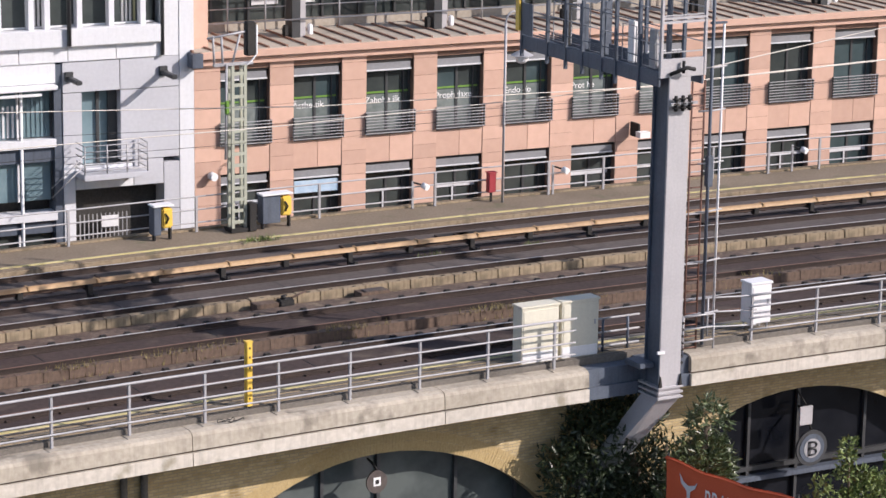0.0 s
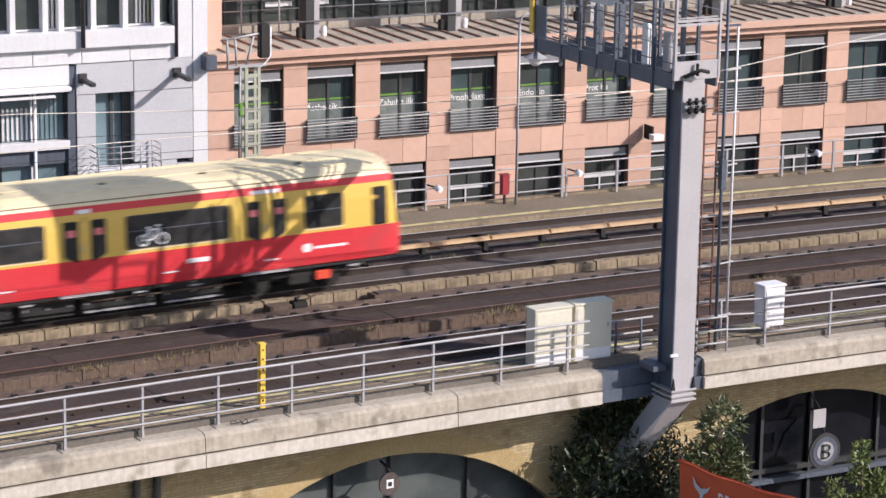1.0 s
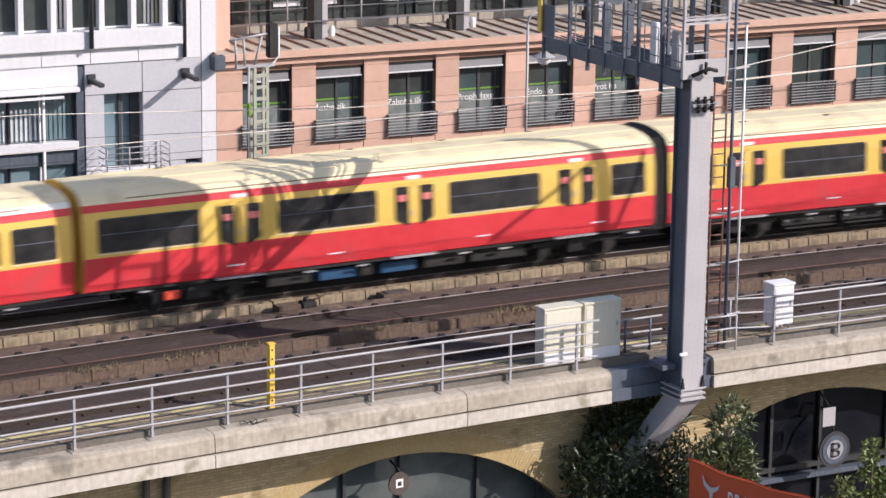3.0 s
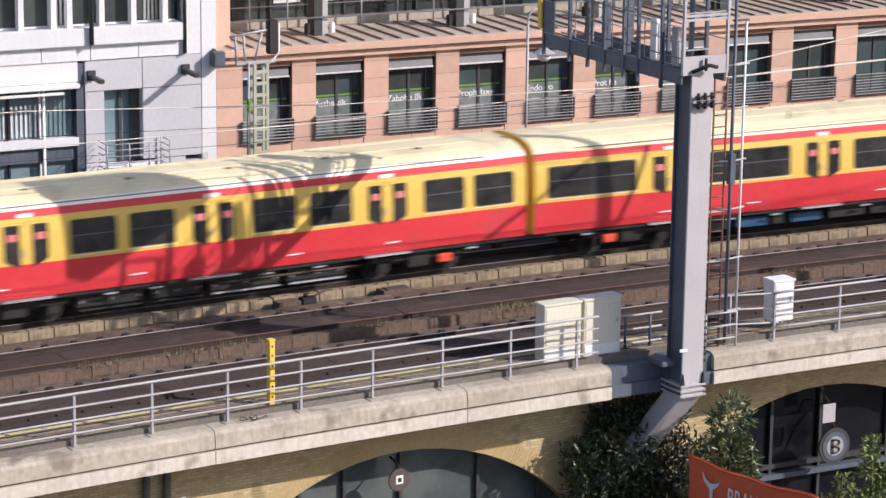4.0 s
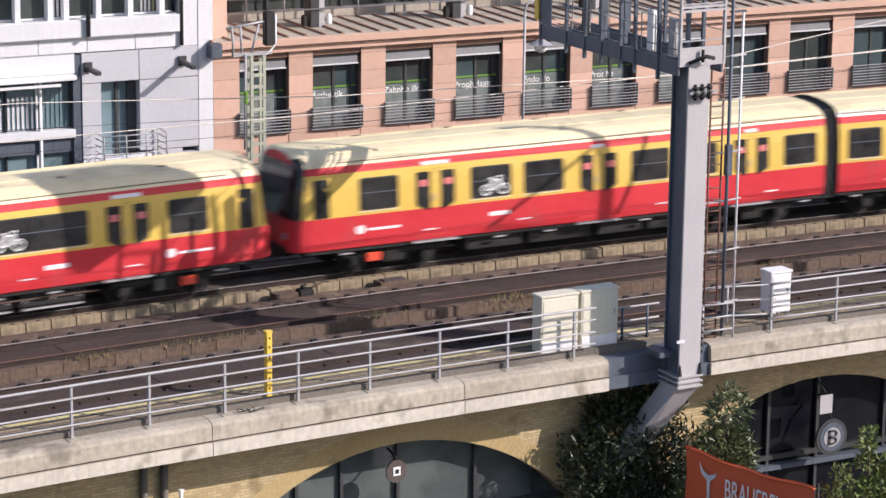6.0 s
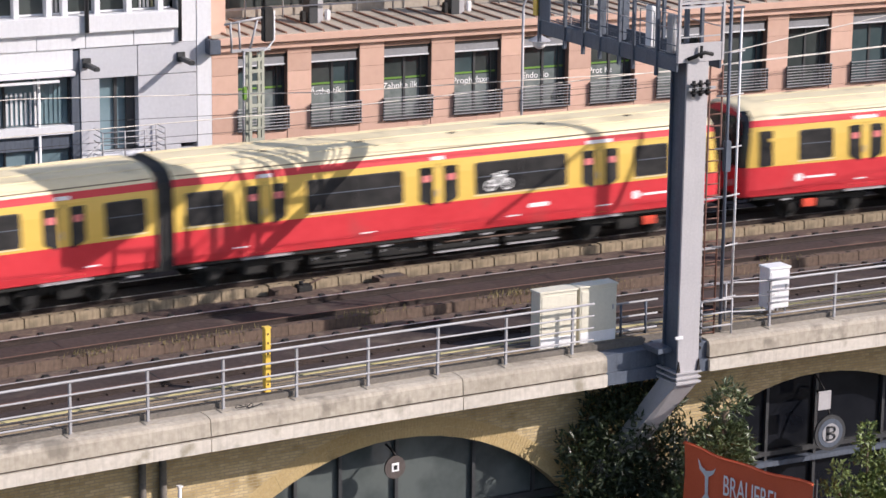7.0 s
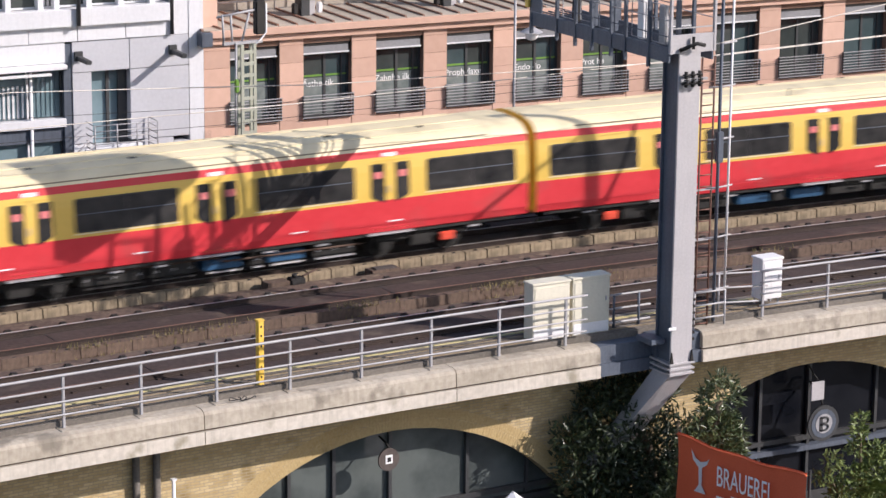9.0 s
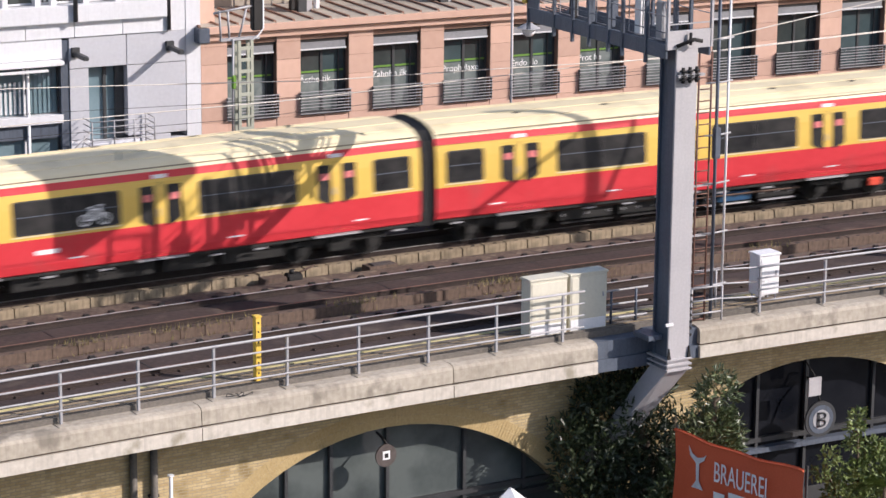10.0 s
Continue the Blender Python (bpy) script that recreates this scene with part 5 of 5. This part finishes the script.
# doorway to the balcony
door = part("door_glazing", boxed(-6.58, -5.34, 0.42, 0.45, 1.06, 3.40), GLASSB, white, "glazed balcony door in dark frame")
part("frame", boxed(-6.0, -5.90, 0.34, 0.42, 1.06, 3.38), DARKF, door)
part("frame", boxed(-5.62, -5.34, 0.30, 0.42, 1.06, 3.38), DARKF, door)
part("frame", boxed(-6.58, -6.50, 0.34, 0.42, 1.06, 3.38), GALV, door)
bal = part("balcony", boxed(-6.85, -4.75, -0.95, 0.2, 0.78, 0.96, bevel=0.015), GREYP, white, "small balcony with a steel railing")
for x in (-6.82, -6.1, -5.45, -4.78):
    part("rail_post", tubed([(x, -0.9, 0.96), (x, -0.9, 1.86)], 0.024, 8), GALV, bal)
part("rail_post", tubed([(-4.78, -0.1, 0.96), (-4.78, -0.1, 1.86)], 0.024, 8), GALV, bal)
for z in (1.08, 1.28, 1.48, 1.68, 1.86):
    part("rail_bar", tubed([(-6.82, -0.1, z), (-6.82, -0.9, z), (-4.78, -0.9, z), (-4.78, -0.1, z)], 0.018, 6), GALV, bal)
for z in (1.3, 1.6):
    part("stair_rail", tubed([(-6.82, -0.9, z), (-7.9, -0.9, z - 0.95)], 0.02, 6), GALV, bal)
for x in (-7.0, -3.92):      # bracket lamps that throw long shadows on the wall
    b = part("wall_bracket", boxed(x - 0.09, x + 0.09, -1.05, 0.0, 3.80, 3.93, bevel=0.02), DARKF, white, "dark bracket lamp on the wall")
    part("mount", boxed(x - 0.13, x + 0.13, -0.10, 0.0, 3.76, 4.06, bevel=0.01), DARKF, b)
part("gutter_end", boxed(-3.10, -2.72, -0.42, 0.0, 3.96, 4.42, bevel=0.02), MASTB, white)
# big windows with blinds and awning box at the far end
for z0, z1, bl in ((2.02, 3.46, True), (0.05, 1.55, False), (-2.4, -0.7, False)):
    for k in range(8):
        x1 = -7.50 - 1.0 * k - (0.08 if k > 0 else 0)
        w = part("window", boxed(x1 - 0.96, x1, 0.30, 0.34, z0, z1), GLASSB if z0 > -1 else GLASS, white)
        for dx in (-1.0, 0.0):
            part("frame", boxed(x1 + dx - 0.03, x1 + dx + 0.03, 0.2, 0.36, z0, z1), CABWHITE if k == 1 else DARKF, w)
        if bl:
            for j in range(6):
                part("slat", boxed(x1 - 0.92 + 0.15 * j, x1 - 0.85 + 0.15 * j, 0.27, 0.285, z0 + 0.03, z1 - (0.12 if k == 0 else 0.4)), BLIND if k else GLASSB, w)
for z0, z1 in ((1.58, 2.0), (-0.66, -0.30)):
    part("sill_band", boxed(-30, -7.42, -0.02, 0.6, z1 - 0.26, z1, bevel=0.01), WHITE, white)
    part("dark_band", boxed(-30, -7.42, 0.12, 0.6, z0 - 0.3, z1 - 0.26), MASTB, white)
part("awning_box", boxed(-30, -7.45, -0.35, 0.1, 3.58, 3.72, bevel=0.02), CABWHITE, white, "long white awning box")
part("awning_bar", boxed(-30, -8.0, -0.45, -0.3, 3.44, 3.50), CABWHITE, white)
part("head_band", boxed(-30, -7.42, 0.0, 0.7, 3.74, 4.37), WHITE, white)
part("window_post", tubed([(-8.52, 0.05, GZ), (-8.52, 0.05, 3.5)], 0.055, 8), CABWHITE, white)
part("side_pier", boxed(-7.46, -7.20, 0.04, 0.7, GZ, 4.3), MASTB, white)
part("gate_frame", boxed(-6.8, -3.92, 0.70, 0.74, GZ, 0.33), ROOM, white)
for k in range(12):
    part("gate_bar", boxed(-6.6 + 0.14 * k, -6.57 + 0.14 * k, 0.3, 0.33, -2.2, -0.55), GALV, white)
part("notice", boxed(-5.9, -5.35, 0.24, 0.27, -0.98, -0.62), CABWHITE, white, "white notice board, writing too small to read")

# plain houses that close the street behind the camera and to the sides
for k, (x, y, w, d, h) in enumerate(((-150, -150, 120, 20, 16), (10, -170, 160, 20, 18))):
    far = thing("street_house", Matrix.Translation((x, y, GZ)), "plain plastered house across the street", "building", "houses across the street")
    part("wall", boxed(0, w, 0, d, 0, h), CREAM, far)
    part("roof", boxed(-0.5, w + 0.5, -0.5, d + 0.5, h, h + 0.6), BED_GREY, far)

# ---- street side: trees, banner, signs ----
def leaves(blobs, count, size, slim, seed):
    """Many small bent leaves spread through rough blobs (centre, radii)."""
    rng = np.random.RandomState(seed)
    verts, faces = [], []
    wts = np.array([b[3] * b[4] * b[5] for b in blobs]) ** 0.7
    pick = rng.choice(len(blobs), count, p=wts / wts.sum())
    for i in pick:
        cx, cy, cz, rx, ry, rz = blobs[i]
        d = rng.normal(size=3)
        d /= np.linalg.norm(d)
        r = rng.uniform(0.35, 1.05) ** 0.6
        c = np.array([cx, cy, cz]) + d * r * np.array([rx, ry, rz])
        ax = rng.normal(size=3) + np.array([0, -0.2, 0.35]) + d * 0.7
        ax /= np.linalg.norm(ax)
        up = np.cross(ax, rng.normal(size=3))
        up /= np.linalg.norm(up)
        L = size * rng.uniform(0.6, 1.25)
        W = L * slim
        n = np.cross(ax, up)
        k = len(verts)
        verts += [c, c + ax * L * 0.45 + up * W * 0.5 + n * L * 0.06, c + ax * L, c + ax * L * 0.45 - up * W * 0.5 + n * L * 0.06]
        faces += [(k, k + 1, k + 2), (k, k + 2, k + 3)]
    me = bpy.data.meshes.new("leaves")
    me.from_pydata([tuple(v) for v in verts], [], faces)
    return me


def tree(place, label, blobs, limbs, count, size, slim, m, seed):
    t = thing("tree", place, label, "tree", "trees in front of the arches")
    for i, (pts, r) in enumerate(limbs):
        part("trunk" if i == 0 else "limb", tubed(pts, r, 7), BARK, t)
    me = leaves(blobs, count, size, slim, seed)
    me.materials.append(m)
    crown = new("crown", me)
    crown.parent = t
    return t


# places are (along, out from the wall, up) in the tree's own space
# darker green and upper blobs carry the shade beside the mast
tree(on_line(-2.75, -10.65, GZ), "dense evergreen tree with narrow glossy leaves, green darkened for shade",
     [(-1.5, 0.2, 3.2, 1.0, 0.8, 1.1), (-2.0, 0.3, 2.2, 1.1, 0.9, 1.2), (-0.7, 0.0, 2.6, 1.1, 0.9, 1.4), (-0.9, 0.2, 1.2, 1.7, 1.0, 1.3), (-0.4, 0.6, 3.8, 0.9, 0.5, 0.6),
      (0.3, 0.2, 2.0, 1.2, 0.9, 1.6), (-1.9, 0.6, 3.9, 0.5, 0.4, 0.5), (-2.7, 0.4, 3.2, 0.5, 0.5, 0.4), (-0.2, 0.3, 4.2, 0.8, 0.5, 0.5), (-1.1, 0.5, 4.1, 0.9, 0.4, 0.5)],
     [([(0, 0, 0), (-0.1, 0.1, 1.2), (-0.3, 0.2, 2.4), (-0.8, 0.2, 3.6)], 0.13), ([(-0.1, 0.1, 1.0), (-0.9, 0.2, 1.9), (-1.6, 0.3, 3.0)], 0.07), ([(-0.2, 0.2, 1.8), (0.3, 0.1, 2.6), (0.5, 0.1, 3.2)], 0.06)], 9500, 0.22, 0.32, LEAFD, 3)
tree(on_line(-2.35, -12.35, GZ), "evergreen tree with narrow glossy leaves in a lighter, sunlit green",
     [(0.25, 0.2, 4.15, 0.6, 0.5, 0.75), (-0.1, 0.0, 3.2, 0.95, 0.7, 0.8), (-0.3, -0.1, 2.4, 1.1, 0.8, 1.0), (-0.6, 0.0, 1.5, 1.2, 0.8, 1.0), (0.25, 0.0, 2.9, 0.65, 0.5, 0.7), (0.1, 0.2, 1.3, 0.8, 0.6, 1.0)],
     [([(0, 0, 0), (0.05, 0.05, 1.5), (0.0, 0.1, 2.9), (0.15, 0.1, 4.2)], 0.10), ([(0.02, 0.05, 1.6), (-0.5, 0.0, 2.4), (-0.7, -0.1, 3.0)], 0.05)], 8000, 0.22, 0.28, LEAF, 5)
shoots = []
for cx, cz in ((-1.1, 1.7), (-0.8, 2.1), (-0.1, 2.35), (0.1, 1.7), (0.55, 2.2), (0.9, 1.9), (1.4, 2.5), (0.5, 1.2), (-0.6, 1.2), (1.7, 1.5), (1.2, 1.0), (0.0, 3.05), (-0.05, 2.75)):
    shoots.append((cx, 0.0, cz + 0.75, 0.22, 0.25, 0.20))
tree(on_line(0.95, -14.2, GZ), "bright green shrub with upright leafy shoots", shoots + [(0.9, 0, 1.4, 1.2, 0.8, 0.9), (0.9, 0, 2.3, 1.0, 0.6, 0.7), (-0.2, 0, 1.8, 0.7, 0.5, 0.8)],
     [([(0, 0, 0), (0.1, 0, 2.0), (0.0, 0, 3.7)], 0.03), ([(0.1, 0, 0.4), (0.9, 0, 1.9), (1.4, 0, 3.2)], 0.025), ([(0, 0, 0.4), (-0.6, 0, 1.9), (-1.0, 0, 2.7)], 0.03)], 5600, 0.17, 0.42, LEAFB, 9)
fern = thing("fern_tree", on_line(1.3, -15.0, GZ), "leafy branch with feathered bright green fronds", "shrub")
part("stem", tubed([(0, 0, 0), (0, 0, 2.1)], 0.05, 7), BARK, fern)
for k in range(9):
    a = 2.2 + 0.28 * k
    d = Vector((math.cos(a), -0.3 + 0.05 * (k % 3), 0.25 + 0.12 * (k % 4)))
    fr = bmesh.new()
    for j in range(26):
        f = j / 26
        c = Vector((0, 0, 2.1)) + d * 1.7 * f + Vector((0, 0, -0.75 * f * f))
        side = d.cross(Vector((0, 0, 1))).normalized()
        for sg in (-1, 1):
            L = 0.20 * math.sin(math.pi * (0.12 + 0.85 * f))
            tip = c + side * sg * L + d * 0.07 + Vector((0, 0, 0.03))
            fr.faces.new([fr.verts.new(q) for q in (c - d * 0.022, c + d * 0.03, tip)])
    part("frond", fr, LEAFB, fern)

banner = thing("banner", HERE, "orange cloth banner with white lettering and a bird emblem", "banner")
TL, TR = Vector((-0.72, -12.89, -2.2)), Vector((0.25, -16.99, -2.2))
e1 = (TR - TL)
wid = e1.length
ex = e1.normalized()
ez = Vector((0, 0, 1))
ey = ez.cross(ex).normalized()
banner.matrix_basis = Matrix.Translation(TL) @ Matrix((ex, ey, ez)).transposed().to_4x4()
bm = bmesh.new()
nx, nz, hgt = 18, 10, 2.6
grid = [[bm.verts.new((wid * i / nx, 0.05 * math.sin(i * 0.9 + j * 0.5), -hgt * j / nz - 0.10 * math.sin(math.pi * i / nx))) for j in range(nz + 1)] for i in range(nx + 1)]
for i in range(nx):
    for j in range(nz):
        bm.faces.new((grid[i][j], grid[i + 1][j], grid[i + 1][j + 1], grid[i][j + 1])).smooth = True
cloth = part("cloth", bm, ORANGE, banner)
part("hem", tubed([(wid * i / 18, -0.03 + 0.05 * math.sin(i * 0.9), -0.05 - 0.10 * math.sin(math.pi * i / 18)) for i in range(19)], 0.03, 6), ORANGE, banner)
for x in (0.0, wid):
    part("pole", tubed([(x, 0.08, GZ - TL.z), (x, 0.08, 0.05)], 0.035, 8), BLACK, banner)
word("BRAUEREI", 0.70 * wid / 4.6, WHITEP, banner, Matrix.Translation((wid * 0.33, -0.085, -1.02)) @ Matrix.Diagonal((0.62, 1, 1.15, 1)))
for k, (x0, x1) in enumerate(((0.335, 0.42), (0.45, 0.68))):
    part("text_bar", boxed(wid * x0, wid * x1, -0.085, -0.075, -1.5, -1.28 if k == 0 else -1.18), WHITEP, banner)
bird = flat(bmesh.new(), [(wid * u, v) for u, v in ((0.13, -0.30), (0.16, -0.48), (0.20, -0.56), (0.25, -0.50), (0.27, -0.42), (0.255, -0.58), (0.215, -0.70), (0.215, -1.15), (0.25, -1.35), (0.16, -1.35), (0.195, -1.15), (0.19, -0.70), (0.145, -0.55))], -0.085, 0.01)
part("bird_emblem", bird, BLIND, banner)

disc = thing("round_sign", on_line(3.09, -9.9, -3.78), "round dark sign with an emblem and a ring darkened for shade", "sign")
part("disc", tubed([(0, 0.0, 0), (0, 0.06, 0)], 0.50, 32), DARKF, disc)
# pale ring in a dark tone: the arch's shade is put into it
part("ring", tubed([(0, -0.012, 0), (0, 0.0, 0)], 0.40, 32), MASTB, disc)
part("inner_disc", tubed([(0, -0.022, 0), (0, -0.012, 0)], 0.27, 32), GALV, disc)
part("emblem", boxed(-0.15, -0.05, -0.034, -0.022, -0.20, 0.20), DARKF, disc)
for z in (-0.095, 0.10):
    lobe = bmesh.new()
    pts = [(0.02 + 0.11 * math.cos(a), -0.034, z + 0.085 * math.sin(a)) for a in [math.pi * (k / 8 - 0.5) for k in range(9)]]
    tube(lobe, [(-0.12, -0.034, z - 0.085)] + pts + [(-0.12, -0.034, z + 0.085)], 0.03, 5)
    part("emblem_loop", lobe, DARKF, disc)
part("hanger", tubed([(0, 0.05, 0.45), (0, 0.3, 0.9), (0, 0.7, 1.0)], 0.03, 8), BLACK, disc)
white_sign = thing("hanging_sign", on_line(2.85, -9.9, -2.84), "small square white sign under the arch", "sign")
part("plate", boxed(-0.21, 0.21, 0, 0.05, -0.26, 0.26, bevel=0.01), MASTG, white_sign)
part("hanger", tubed([(0, 0.02, 0.3), (0, 0.4, 0.55), (0, 0.66, 0.62)], 0.02, 6), BLACK, white_sign)
lamp_sign = thing("round_sign", on_line(-10.72, -9.85, -2.77), "round dark sign with a white square under the arch", "sign")
part("disc", tubed([(0, 0, 0), (0, 0.05, 0)], 0.29, 24), BED_GREY, lamp_sign)
part("square", boxed(-0.10, 0.10, -0.012, 0.0, -0.10, 0.12), WHITEP, lamp_sign)
part("square_core", boxed(-0.05, 0.05, -0.02, -0.012, -0.05, 0.06), BLACK, lamp_sign)
part("hanger", tubed([(0.05, 0.03, 0.25), (0.1, 0.4, 0.35), (0.1, 0.66, 0.4)], 0.03, 6), BLACK, lamp_sign)
for s in (-17.75, -17.2):
    pipe = thing("rain_pipe", on_line(s, -9.72, GZ), "dark rain pipe on the brick pier", "rain pipe", "rain pipes on the pier")
    part("pipe", tubed([(0, 0, 0), (0, 0, 4.85)], 0.09, 10), GRATE, pipe)
    part("clip", boxed(-0.12, 0.12, -0.03, 0.12, 3.2, 3.26), BLACK, pipe)
post = thing("white_pole", on_line(-17.1, -10.4, GZ), "short pale pole before the brick pier", "pole")
part("pole", tubed([(0, 0, 0), (0, 0, 3.9)], 0.045, 8), CABWHITE, post)
part("cap", boxed(-0.06, 0.06, -0.06, 0.06, 3.9, 3.94), CABWHITE, post)
tent = thing("parasol", on_line(-9.16, -13.2, GZ), "white pointed tent roof before the arch", "parasol")
bm = bmesh.new()
bmesh.ops.create_cone(bm, segments=4, radius1=1.6, radius2=0.03, depth=1.3)
bmesh.ops.translate(bm, verts=bm.verts, vec=(0, 0, 2.5))
part("canopy", bm, CABWHITE, tent)
part("pole", tubed([(0, 0, 0), (0, 0, 3.15)], 0.04, 8), GALV, tent)

motions()
